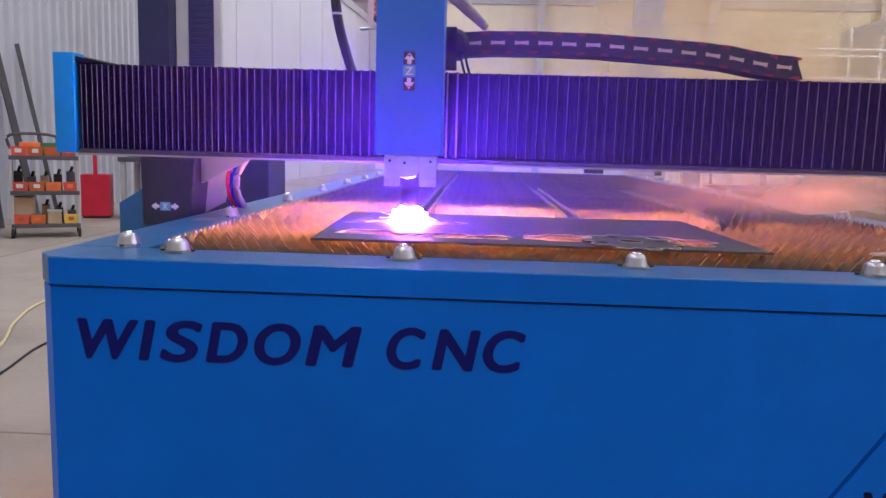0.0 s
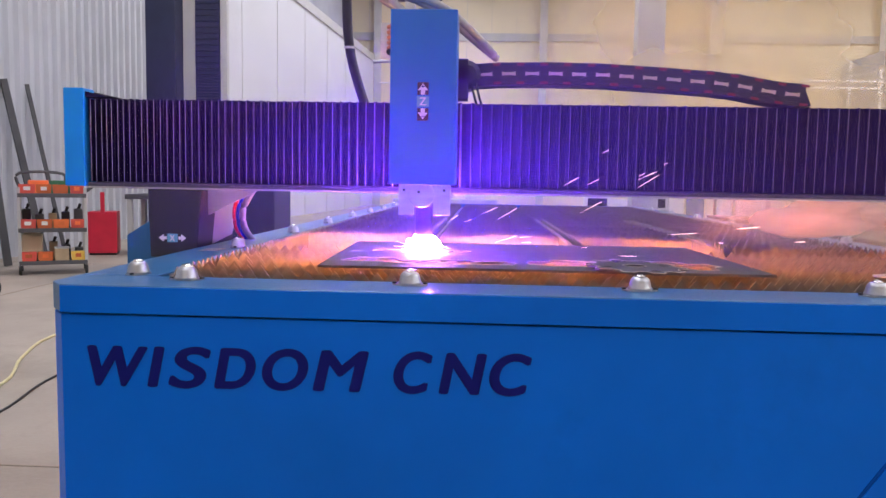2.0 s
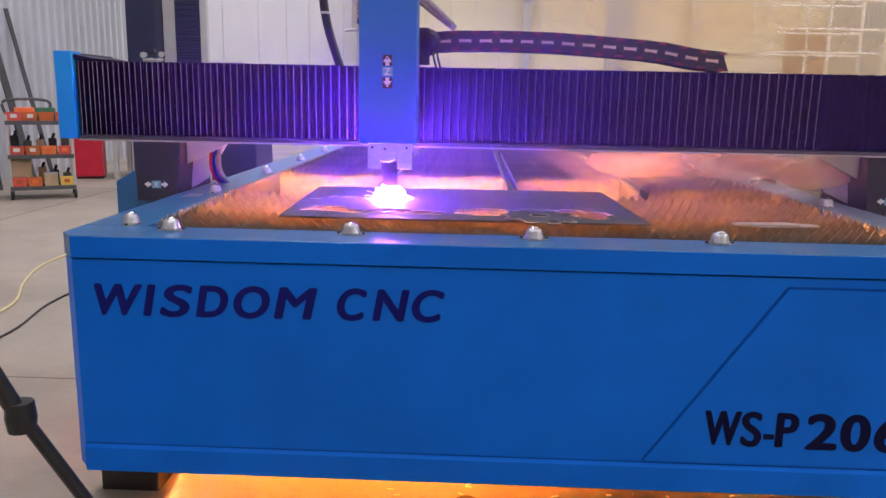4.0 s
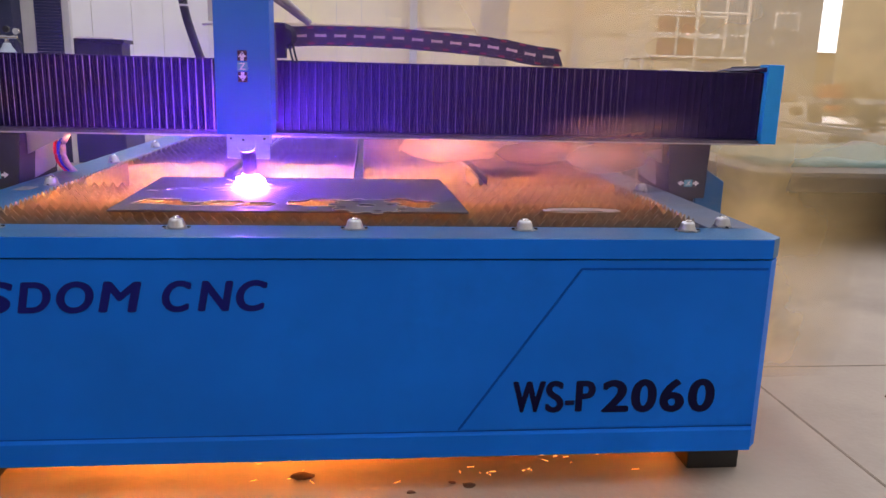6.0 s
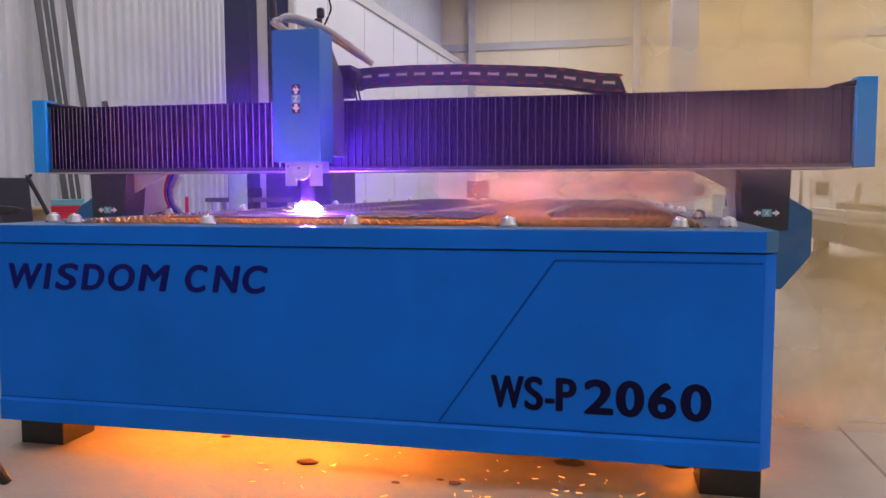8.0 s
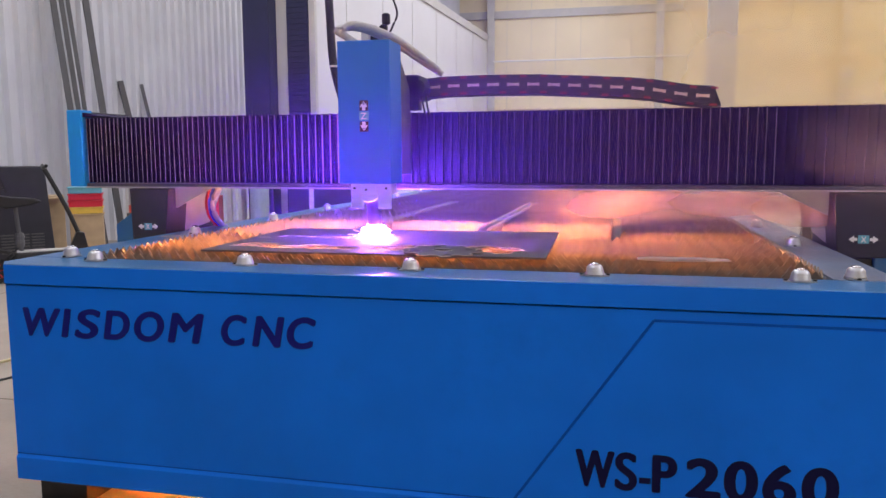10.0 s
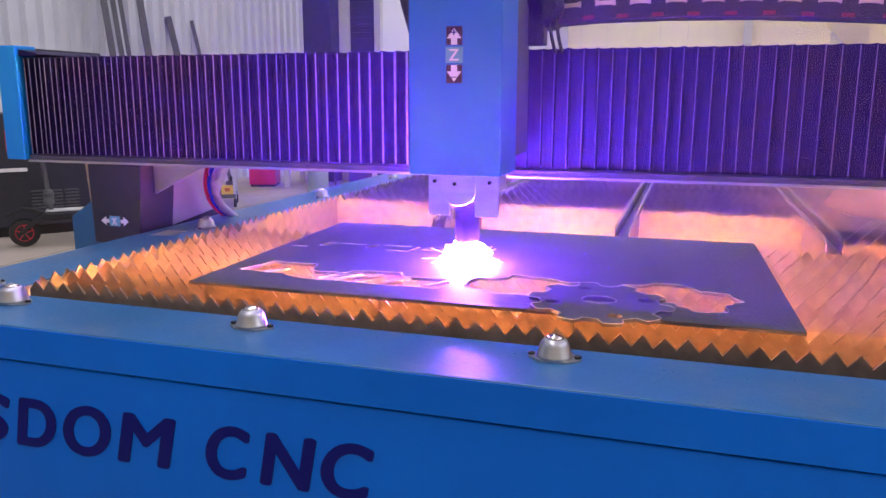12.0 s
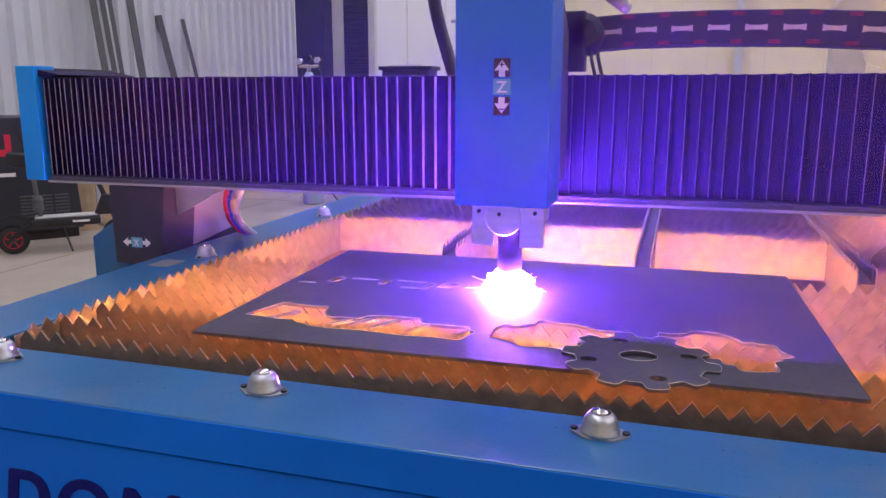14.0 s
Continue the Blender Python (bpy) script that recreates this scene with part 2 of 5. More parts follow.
def box(x0, x1, y0, y1, z0, z1, bevel=0.004, bm=None):
    own = bmesh.new()
    bmesh.ops.create_cube(own, size=1)
    for v in own.verts:
        v.co = Vector(((x0 + x1) / 2 + v.co.x * (x1 - x0), (y0 + y1) / 2 + v.co.y * (y1 - y0), (z0 + z1) / 2 + v.co.z * (z1 - z0)))
    if bevel:
        bmesh.ops.bevel(own, geom=own.edges[:], offset=min(bevel, 0.3 * min(x1 - x0, y1 - y0, z1 - z0)), segments=2, affect="EDGES", profile=0.6)
    return join(bm, own)


def join(bm, own):
    if bm is None:
        return own
    me = bpy.data.meshes.new("joined")
    own.to_mesh(me)
    own.free()
    bm.from_mesh(me)
    bpy.data.meshes.remove(me)
    return bm


def prism(points, axis, a, b, bevel=0.0, bm=None):
    """A flat outline pushed from a to b along an axis. Points are the other two coordinates in order."""
    own = bmesh.new()

    def at(p, d):
        return {"x": (d, p[0], p[1]), "y": (p[0], d, p[1]), "z": (p[0], p[1], d)}[axis]

    lo = [own.verts.new(at(p, a)) for p in points]
    hi = [own.verts.new(at(p, b)) for p in points]
    own.faces.new(lo)
    own.faces.new(hi[::-1])
    for i in range(len(points)):
        j = (i + 1) % len(points)
        own.faces.new((lo[i], hi[i], hi[j], lo[j]))
    bmesh.ops.recalc_face_normals(own, faces=own.faces)
    if bevel:
        bmesh.ops.bevel(own, geom=own.edges[:], offset=bevel, segments=2, affect="EDGES", profile=0.6)
    return join(bm, own)


def lathe(profile, centre=(0, 0, 0), n=20, axis="z", bm=None):
    """Turned body from (radius, height) pairs."""
    own = bmesh.new()
    rings = []
    for r, h in profile:
        ring = []
        for i in range(n):
            a = 2 * math.pi * i / n
            c, s = r * math.cos(a), r * math.sin(a)
            p = {"z": (c, s, h), "x": (h, c, s), "y": (c, h, s)}[axis]
            ring.append(own.verts.new(Vector(p) + Vector(centre)))
        rings.append(ring)
    for a, b in zip(rings, rings[1:]):
        for i in range(n):
            own.faces.new((a[i], a[(i + 1) % n], b[(i + 1) % n], b[i]))
    own.faces.new(rings[0])
    own.faces.new(rings[-1])
    return join(bm, own)


def tube(points, r, n=10, bm=None):
    """A round bar or hose through the points, smoothed."""
    own = bmesh.new()
    pts = [Vector(p) for p in points]
    fine = []
    for i in range(len(pts) - 1):
        p0, p1, p2, p3 = pts[max(0, i - 1)], pts[i], pts[i + 1], pts[min(len(pts) - 1, i + 2)]
        steps = 1 if len(pts) == 2 else 6
        for k in range(steps):
            t = k / steps
            fine.append(0.5 * ((2 * p1) + (p2 - p0) * t + (2 * p0 - 5 * p1 + 4 * p2 - p3) * t * t + (3 * p1 - p0 - 3 * p2 + p3) * t ** 3))
    fine.append(pts[-1])
    rings = []
    for i, p in enumerate(fine):
        d = (fine[min(i + 1, len(fine) - 1)] - fine[max(i - 1, 0)]).normalized()
        u = d.cross(Vector((0, 0, 1)) if abs(d.z) < 0.9 else Vector((1, 0, 0))).normalized()
        w = d.cross(u)
        rings.append([own.verts.new(p + r * (math.cos(2 * math.pi * k / n) * u + math.sin(2 * math.pi * k / n) * w)) for k in range(n)])
    for a, b in zip(rings, rings[1:]):
        for i in range(n):
            own.faces.new((a[i], a[(i + 1) % n], b[(i + 1) % n], b[i]))
    own.faces.new(rings[0])
    own.faces.new(rings[-1])
    return join(bm, own)


def outline_mesh(name, loops, depth, material, bevel=0.0):
    """A flat sheet with holes: the first loop is the rim, the others are cut out."""
    cu = bpy.data.curves.new(name, "CURVE")
    cu.dimensions, cu.fill_mode, cu.extrude, cu.bevel_depth = "2D", "BOTH", depth / 2, bevel
    for loop in loops:
        sp = cu.splines.new("POLY")
        sp.points.add(len(loop) - 1)
        for p, (x, y) in zip(sp.points, loop):
            p.co = (x, y, 0, 1)
        sp.use_cyclic_u = True
    tmp = bpy.data.objects.new("tmp", cu)
    me = bpy.data.meshes.new_from_object(tmp)
    bpy.data.objects.remove(tmp)
    me.materials.clear()
    me.materials.append(material)
    return me


def text_mesh(body, size, shear, material, depth=0.0012, width=None, height=None, bold=0.0):
    """Lettering as a thin mesh, scaled to a width and capital height, its lower left corner at the origin, standing in the x z plane."""
    cu = bpy.data.curves.new("lettering", "FONT")
    cu.body, cu.size, cu.shear, cu.extrude = body, size, shear, depth / 2
    tmp = bpy.data.objects.new("tmp", cu)
    me = bpy.data.meshes.new_from_object(tmp)
    bpy.data.objects.remove(tmp)
    me.materials.clear()
    me.materials.append(material)
    co = np.empty(len(me.vertices) * 3)
    me.vertices.foreach_get("co", co)
    co = co.reshape(-1, 3)
    lo, hi = co.min(0), co.max(0)
    sx = width / (hi[0] - lo[0]) if width else 1
    sy = height / (hi[1] - lo[1]) if height else 1
    out = np.stack([(co[:, 0] - lo[0]) * sx, -co[:, 2], (co[:, 1] - lo[1]) * sy], 1)
    me.vertices.foreach_set("co", out.ravel())
    me.update()
    # heavier strokes: the letters laid over themselves, a little apart
    bm = bmesh.new()
    for k, (dx, dz) in enumerate(((0, 0), (bold, 0), (-bold, 0), (0, bold * 0.6), (0, -bold * 0.6), (bold * 0.7, bold * 0.4), (-bold * 0.7, -bold * 0.4), (bold * 0.7, -bold * 0.4), (-bold * 0.7, bold * 0.4))):
        first = len(bm.verts)
        bm.from_mesh(me)
        bm.verts.ensure_lookup_table()
        for v in bm.verts[first:]:
            v.co += Vector((dx, -0.00006 * k, dz))
    bm.to_mesh(me)
    bm.free()
    return me


def placed(name, me, parent, at, label=""):
    ob = new(name, me)
    ob.parent = parent
    ob.matrix_basis = at
    if label:
        ob["label"] = label
    return ob


# ---- hall ----
def hall():
    x0, x1, y0, y1, h = HALL
    floor = solo("floor", box(x0 - 0.3, x1 + 0.3, y0 - 0.3, y1 + 0.3, -0.3, 0, 0), FLOOR, "pale worn concrete hall floor with joints", "floor", kind="structure")
    for nm, b in (("long", (1.655, 1.665, y0, y1)), ("long", (-4.35, -4.34, y0, y1)), ("cross", (x0, 1.65, 0.955, 0.963)), ("cross", (x0, x1, 6.96, 6.968)), ("cross", (1.67, x1, 0.955, 0.963))):
        part("floor_joint", box(*b, -0.01, 0.0015, 0), JOINT, floor)
    # profiled wall on one long side
    bm = bmesh.new()
    rib, depth = 0.21, 0.055
    n = int((y1 - y0) / rib)
    prof = []
    for i in range(n):
        y = y0 + i * rib
        prof += [(y, 0), (y + 0.10, 0), (y + 0.125, depth), (y + 0.185, depth)]
    prof.append((y1, 0))
    lo = [bm.verts.new((x0 + d, y, 0)) for y, d in prof]
    hi = [bm.verts.new((x0 + d, y, h)) for y, d in prof]
    for i in range(len(prof) - 1):
        bm.faces.new((lo[i], lo[i + 1], hi[i + 1], hi[i]))
    wall = solo("wall_west", bm, WALL, "light grey ribbed sheet metal hall wall", "wall", kind="structure")
    part("backing", box(x0 - 0.2, x0 - 0.02, y0, y1, 0, h, 0), WALL, wall)
    far = solo("wall_north", box(x0, 18.7, y1, y1 + 0.2, 0, h, 0), CREAM, "cream sandwich panel end wall", "wall", kind="structure")
    part("lintel", box(18.7, 20.15, y1, y1 + 0.2, 6.0, h, 0), CREAM, far)
    part("wall_end", box(20.15, x1, y1, y1 + 0.2, 0, h, 0), CREAM, far)
    for k in range(25):
        part("panel_joint", box(x0 + 0.99 * k, x0 + 0.99 * k + 0.012, y1 - 0.004, y1, 0, h, 0), GREY_STEEL, far)
    for z in (6.65, 3.0):
        part("girt", box(x0, 18.4, y1 - 0.10, y1 - 0.005, z, z + (0.3 if z > 5 else 0.08), 0), GREY_STEEL if z > 5 else CREAM, far)
    solo("wall_east", box(x1, x1 + 0.2, y0, y1, 0, h, 0), CREAM, "cream panel hall wall", "wall", kind="structure")
    solo("wall_south", box(x0, x1, y0 - 0.2, y0, 0, h, 0), CREAM, "cream panel hall wall", "wall", kind="structure")
    bm = box(x0, x1, y0, y1, h, h + 0.15, 0)
    solo("ceiling", bm, ROOF, "light sheet metal hall roof", "ceiling", kind="structure")
    # smooth white partition before the far part of the ribbed wall
    bm = prism([(-4.85, 29.5), (-5.82, 12.9), (-5.97, 12.9), (-5.0, 29.5)], "z", 0, 5.72)
    booth = solo("wall_partition", bm, BOOTH, "smooth white partition wall along the hall", "wall", kind="structure")
    part("cap_beam", prism([(-4.80, 29.5), (-5.77, 12.9), (-6.0, 12.9), (-5.03, 29.5)], "z", 5.721, 5.98), GREY_STEEL, booth)
    for k in range(1, 7):
        f = k / 7
        part("panel_joint", box(-4.85 - 0.97 * f - 0.004, -4.85 - 0.97 * f + 0.012, 29.5 - 16.6 * f, 29.5 - 16.6 * f + 0.012, 0, 5.7, 0), GREY_STEEL, booth)
    for x in (-4.7, 1.9, 8.5, 15.0):
        col = thing("hall_column", "grey steel column against the end wall", "column", "end wall columns", "structure")
        part("web", box(x - 0.02, x + 0.02, y1 - 0.42, y1 - 0.12, 0, h), GREY_STEEL, col)
        part("flange", box(x - 0.15, x + 0.15, y1 - 0.44, y1 - 0.42, 0, h), GREY_STEEL, col)
    col = thing("hall_column", "broad pale grey steel column in the hall", "column", "", "structure")
    part("shaft", box(1.63, 1.98, 8.8, 9.1, 0.02, h, 0.01), GREY_STEEL, col)
    part("base_plate", box(1.5, 2.1, 8.67, 9.23, 0, 0.02), DARK_STEEL, col)
    solo("wall_pipe", tube([(-4.6, y1 - 0.5, 4.9), (18.2, y1 - 0.5, 4.9)], 0.035), WHITE, "thin white pipe along the end wall", "pipe", kind="structure")
    for sx, sw, watts in SKYLIGHTS:
        solo("skylight_panel", box(sx - sw / 2, sx + sw / 2, y0 + 1, y1 - 1, h - 0.03, h - 0.004, 0), WHITE, "milky skylight strip in the roof", "skylight", kind="structure")
    bd = solo("backdrop", box(10, 70, 70, 70.2, -1, 25, 0), DAYLIGHT, "bright hazy daylight outside the gate", "sky", kind="structure")
    ob = thing("brick_building", "low brick coloured building outside the gate", "building")
    part("wall", box(30, 52, 55, 60, -0.02, 3.2, 0), CARD, ob)
    part("roof", box(29.8, 52.2, 54.8, 60.2, 3.2, 3.5, 0), CHAIN_RED, ob)
    for k in range(6):
        part("window", box(31.5 + 3.4 * k, 32.8 + 3.4 * k, 54.94, 54.99, 1.0, 2.3, 0), GLASS, ob)
    # yard beyond the gate
    solo("ground", box(5, 75, y1 + 0.2, 75, -0.3, -0.02, 0), FLOOR, "pale yard outside the open gate", "ground", kind="structure")


hall()


# ---- cutting table ----
TOP = 0.783
BX, BL = 1.25, 6.3
WX = 1.268


def ball_mesh():
    bm = lathe([(0.030, 0.003), (0.030, 0.008), (0.0275, 0.0105), (0.0272, 0.016), (0.0262, 0.0172), (0.0255, 0.0235), (0.0225, 0.029), (0.017, 0.035)], n=28)
    return bm


def cutting_table():
    bed = thing("plasma_cutting_table", "long blue steel plasma cutting table with toothed slats", "cutting machine")
    c = 0.035
    # front panel with chamfered upright corners, its upper lip proud of it
    part("front_panel", prism([(-WX + 0.042, 0.0), (BX - c, 0.0), (BX, c), (BX, 0.07), (-WX, 0.07), (-WX, 0.05)], "z", 0.118, 0.720, 0.0025), BLUE, bed)
    for s in (-1, 1):
        w = BX if s > 0 else WX
        part("side_panel", box(min(s * w, s * (w - 0.012)), max(s * w, s * (w - 0.012)), 0.072, BL, 0.118, 0.720, 0.003), BLUE, bed)
    part("back_panel", box(-WX, BX, BL, BL + 0.012, 0.118, 0.720, 0.003), BLUE, bed)
    part("bottom_lip", prism([(-0.006, 0.118), (-0.006, 0.186), (0.0, 0.196), (0.0, 0.118)], "x", -WX + 0.042, BX - c, 0.0012), BLUE, bed, "folded lower edge")
    part("lip_seam", box(-WX + 0.042, BX - c, -0.0008, 0.0, 0.1965, 0.200, 0), SEAM, bed, "dark seam above the folded edge")
    r = 0.003
    lip = prism([(-WX + 0.042, -r), (BX - c, -r), (BX + r, c), (BX + r, 0.165), (-WX - r, 0.165), (-WX - r, 0.05)], "z", 0.724, TOP, 0.003)
    part("front_rim", lip, BLUE_TOP, bed)
    part("front_skirt", prism([(-WX + 0.042, -r - 0.0015), (BX - c, -r - 0.0015), (BX - c, -r + 0.001), (-WX + 0.042, -r + 0.001)], "z", 0.7245, TOP - 0.0022, 0.0006), BLUE, bed)
    for s in (-1, 1):
        w = BX if s > 0 else WX
        part("side_rim", box(min(s * (w + r), s * (BX - 0.16)), max(s * (w + r), s * (BX - 0.16)), 0.168, BL, 0.724, TOP, 0.003), BLUE_DUST if s > 0 else BLUE_TOP, bed)
        part("side_rail", box(s * (BX + 0.025) - 0.012, s * (BX + 0.025) + 0.012, 0.35, BL, 0.66, 0.70), ZINC, bed)
    part("back_rim", box(-WX, BX, BL, BL + 0.15, 0.724, TOP, 0.003), BLUE_TOP, bed)
    # tank inside
    xi, yi = BX - 0.165, 0.175
    part("tank_wall", box(-xi - 0.01, -xi, yi, BL - 0.01, 0.30, 0.722, 0), INNER, bed)
    part("tank_wall", box(xi, xi + 0.01, yi, BL - 0.01, 0.30, 0.722, 0), INNER, bed)
    part("tank_wall", box(-xi, xi, yi - 0.01, yi, 0.30, 0.722, 0), INNER, bed)
    # added plate that blocks the tank's glow, so the front slat stays dark
    part("baffle", box(-xi, xi, 0.217, 0.2195, 0.31, 0.752, 0), DIVIDER, bed, "dark plate added to keep tank glow off the front slat")
    for s in (-1, 1):
        part("slat_holder", box(min(s * xi, s * (xi - 0.0015)), max(s * xi, s * (xi - 0.0015)), 0.221, BL - 0.02, 0.70, 0.781, 0), GUARD, bed, "bare steel strip that holds the slat ends")
    part("tank_floor", box(-xi, xi, yi, BL - 0.01, 0.285, 0.299, 0), TANK, bed)
    for x in (-0.545, 0.0, 0.545):
        part("divider", box(x - 0.019, x + 0.019, 1.235, BL - 0.02, 0.35, 0.755, 0.002), DIVIDER, bed, "dark rusty divider plate")
    # slightly raised field on the panel with a slanted side
    part("raised_field", prism([(1.208, 0.6905), (0.650, 0.6905), (0.312, 0.2035), (1.208, 0.2035)], "y", -0.003, 0.0, 0.0012), BLUE, bed, "raised field of the panel")
    for (xa, za), (xb, zb) in (((1.208, 0.694), (0.648, 0.694)), ((0.648, 0.694), (0.307, 0.2025))):
        d = Vector((xb - xa, 0, zb - za)).normalized()
        nrm = Vector((-d.z, 0, d.x)) * 0.0032
        part("panel_crease", prism([(xa + nrm.x, za + nrm.z), (xb + nrm.x, zb + nrm.z), (xb - nrm.x, zb - nrm.z), (xa - nrm.x, za - nrm.z)], "y", -0.0012, 0.0, 0), SEAM, bed, "dark seam round the raised field")
    # feet
    for x in (-1.155, 1.155):
        for y in (0.10, 2.2, 4.2, 6.1):
            part("foot", box(x - 0.085, x + 0.085, y, y + 0.17, 0, 0.1175, 0.004), BLACK, bed, "black square steel foot")
    # ball transfer units
    ball = lathe([(0.004, 0.0415), (0.011, 0.039), (0.017, 0.0345)], n=16)
    cup = mesh_of("ball_cup", ball_mesh(), ZINC)
    top = mesh_of("ball", ball, CHROME)
    flange = mesh_of("ball_flange", prism([(-0.045, -0.006), (-0.022, -0.027), (0.022, -0.027), (0.045, -0.006), (0.045, 0.006), (0.022, 0.027), (-0.022, 0.027), (-0.045, 0.006)], "z", 0, 0.003), ZINC)
    screw = mesh_of("screw", lathe([(0.006, 0.003), (0.006, 0.007), (0.003, 0.008)], n=8), BLACK)
    for me in (cup, top, flange, screw):
        for v in me.vertices:
            v.co *= 0.86
    for me in (cup, top):
        for p in me.polygons:
            p.use_smooth = True
    spots = [(-1 + 0.5 * i, 0.115) for i in range(5)]
    spots += [(s * 1.145, 0.19 + 0.735 * k) for s in (-1, 1) for k in range(8)]
    for k, (x, y) in enumerate(spots):
        unit = placed("ball_unit", cup, bed, pose(x, y, TOP + 0.0005, 0, 0, 0 if k < 5 else 90), "chrome ball transfer unit")
        placed("ball", top, unit, pose(0, 0, 0))
        placed("flange", flange, unit, pose(0, 0, 0))
        for sx in (-0.034, 0.034):
            placed("screw", screw, unit, pose(sx, 0, 0))
    # lettering
    for ch, x0, x1 in (("W", -1.171, -1.040), ("I", -1.042, -1.004), ("S", -0.997, -0.905), ("D", -0.899, -0.810), ("O", -0.797, -0.699), ("M", -0.690, -0.572), ("C", -0.521, -0.440), ("N", -0.427, -0.328), ("C", -0.323, -0.236)):
        bold, round_off = 0.0048, 0.0015 if ch in "SOC" else 0.0
        z0 = 0.5680 + 0.0075 * (x0 + 1.171) - round_off
        placed("letter", text_mesh(ch, 0.1, 0.19, NAVY, 0.0012, x1 - x0 - 2 * bold, 0.087 + 2 * round_off - 1.2 * bold, bold), bed, pose(x0 + bold, -0.0008, z0 + 0.6 * bold), "dark navy slanted letter")
    for ch, x0, x1, z0, z1, bold in (("W", 0.464, 0.562, 0.256, 0.354, 0.0042), ("S", 0.563, 0.618, 0.254, 0.355, 0.0042), ("-", 0.623, 0.651, 0.277, 0.292, 0.002), ("P", 0.654, 0.714, 0.256, 0.354, 0.0048), ("2", 0.734, 0.818, 0.252, 0.355, 0.0062), ("0", 0.824, 0.903, 0.250, 0.356, 0.0062), ("6", 0.913, 0.990, 0.249, 0.355, 0.0062), ("0", 1.001, 1.084, 0.248, 0.355, 0.0062)):
        placed("letter", text_mesh(ch, 0.1, 0.0, BLACK_INK, 0.0012, x1 - x0 - 2 * bold, z1 - z0 - 1.2 * bold, bold), bed, pose(x0 + bold, -0.0038, z0 + 0.6 * bold), "heavy black letter")
    return bed


bed = cutting_table()


def gantry_beam():
    g = thing("gantry", "long gantry beam with black bellows and sky blue end caps", "gantry")
    # y = 0 is the face of the end caps
    for s in (-1, 1):
        part("end_cap", box(s * 1.692 - 0.034, s * 1.692 + 0.034, 0.0, 0.075, 0.976, 1.297, 0.004), BLUE_END, g, "sky blue end cap")
        part("cap_body", box(s * 1.692 - 0.032, s * 1.692 + 0.032, 0.077, 0.34, 0.978, 1.292, 0.004), DARK_GREY, g)
        part("cap_return", prism([(s * 1.6575, 1.268), (s * 1.6575, 1.286), (s * 1.585, 1.272), (s * 1.60, 1.268)], "y", 0.012, 0.33, 0), BELLOWS, g)
    part("beam", box(-1.655, 1.655, 0.055, 0.30, 0.99, 1.262, 0.006), DARK_GREY, g)
    part("lower_rail", box(-1.655, 1.655, 0.012, 0.30, 0.972, 0.989, 0.003), RAIL, g)
    part("rail_lip", box(-1.655, 1.655, 0.006, 0.0115, 0.970, 0.976, 0.001), GUARD, g)
    # bellows: one folded cloth with uneven pleats
    rng = random.Random(4)
    bm = bmesh.new()
    x, rows = -1.655, []
    while x < 1.655:
        w = (0.0175 + 0.0155 * max(0.0, (x + 1.655) / 1.25) if x < -0.40 else 0.031) * rng.uniform(0.9, 1.1)
        sag = rng.uniform(-0.0015, 0.0015)
        f = 1.0 if x < -0.40 else 0.3
        rows += [(x, 0.034, 0), (x + w * 0.42, 0.034 - 0.003 * f + sag, 0), (x + w * 0.78, 0.034 - 0.010 * f + sag, 0.001), (x + w * 0.90, 0.034 - 0.020 * f + sag, rng.uniform(0.001, 0.003)), (x + w * 0.96, 0.034 - 0.010 * f + sag, 0.001)]
        x += w
    zs = (0.992, 1.06, 1.13, 1.20, 1.262)
    grid = []
    for x, y, lift in rows:
        lean = rng.uniform(-0.0015, 0.0015)
        grid.append([bm.verts.new((min(x, 1.655) + lean * k, y, z + (lift if k == 4 else 0))) for k, z in enumerate(zs)] + [bm.verts.new((min(x, 1.655), 0.16, 1.264 + lift * 0.6))])
    for a, b in zip(grid, grid[1:]):
        for k in range(len(zs)):
            bm.faces.new((a[k], b[k], b[k + 1], a[k + 1]))
    part("bellows", bm, BELLOWS, g, "black pleated bellows")
    # edging left of the head is paler and widens, painting in the side light
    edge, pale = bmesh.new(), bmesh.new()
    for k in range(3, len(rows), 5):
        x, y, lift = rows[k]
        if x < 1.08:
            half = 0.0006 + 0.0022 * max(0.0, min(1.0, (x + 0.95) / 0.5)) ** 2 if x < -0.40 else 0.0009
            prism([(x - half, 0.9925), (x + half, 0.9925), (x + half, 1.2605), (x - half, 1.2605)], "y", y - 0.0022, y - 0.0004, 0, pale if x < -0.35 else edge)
    part("bellows_edging", pale, LIT_EDGING, g, "thin edging along the pleats, arc light in its pale colour")
    part("bellows_edging", edge, DIM_EDGING, g, "thin edging along the pleats, dimmer copy away from the light")
    # end supports that ride beside the table
    for s in (-1, 1):
        sup = part("end_support", prism([(s * 1.452, 0.968), (s * 1.270, 0.968), (s * 1.292, 0.745), (s * 1.446, 0.745)], "y", 0.012, 0.16, 0.004), DARK_GREY, g, "graphite end support")
        part("support_web", prism([(s * 1.268, 0.968), (s * 1.10, 0.968), (s * 1.268, 0.885)], "y", 0.06, 0.075, 0.002), GUARD, sup)
        part("guard", prism([(0.155, 0.965), (0.50, 0.965), (0.36, 0.80), (0.155, 0.78)], "x", min(s * 1.30, s * 1.285), max(s * 1.30, s * 1.285), 0.002), GUARD, sup, "bare sheet metal guard")
        part("drive_box", box(min(s * 1.30, s * 1.46), max(s * 1.30, s * 1.46), 0.16, 0.42, 0.75, 0.96), DARK_GREY, sup)
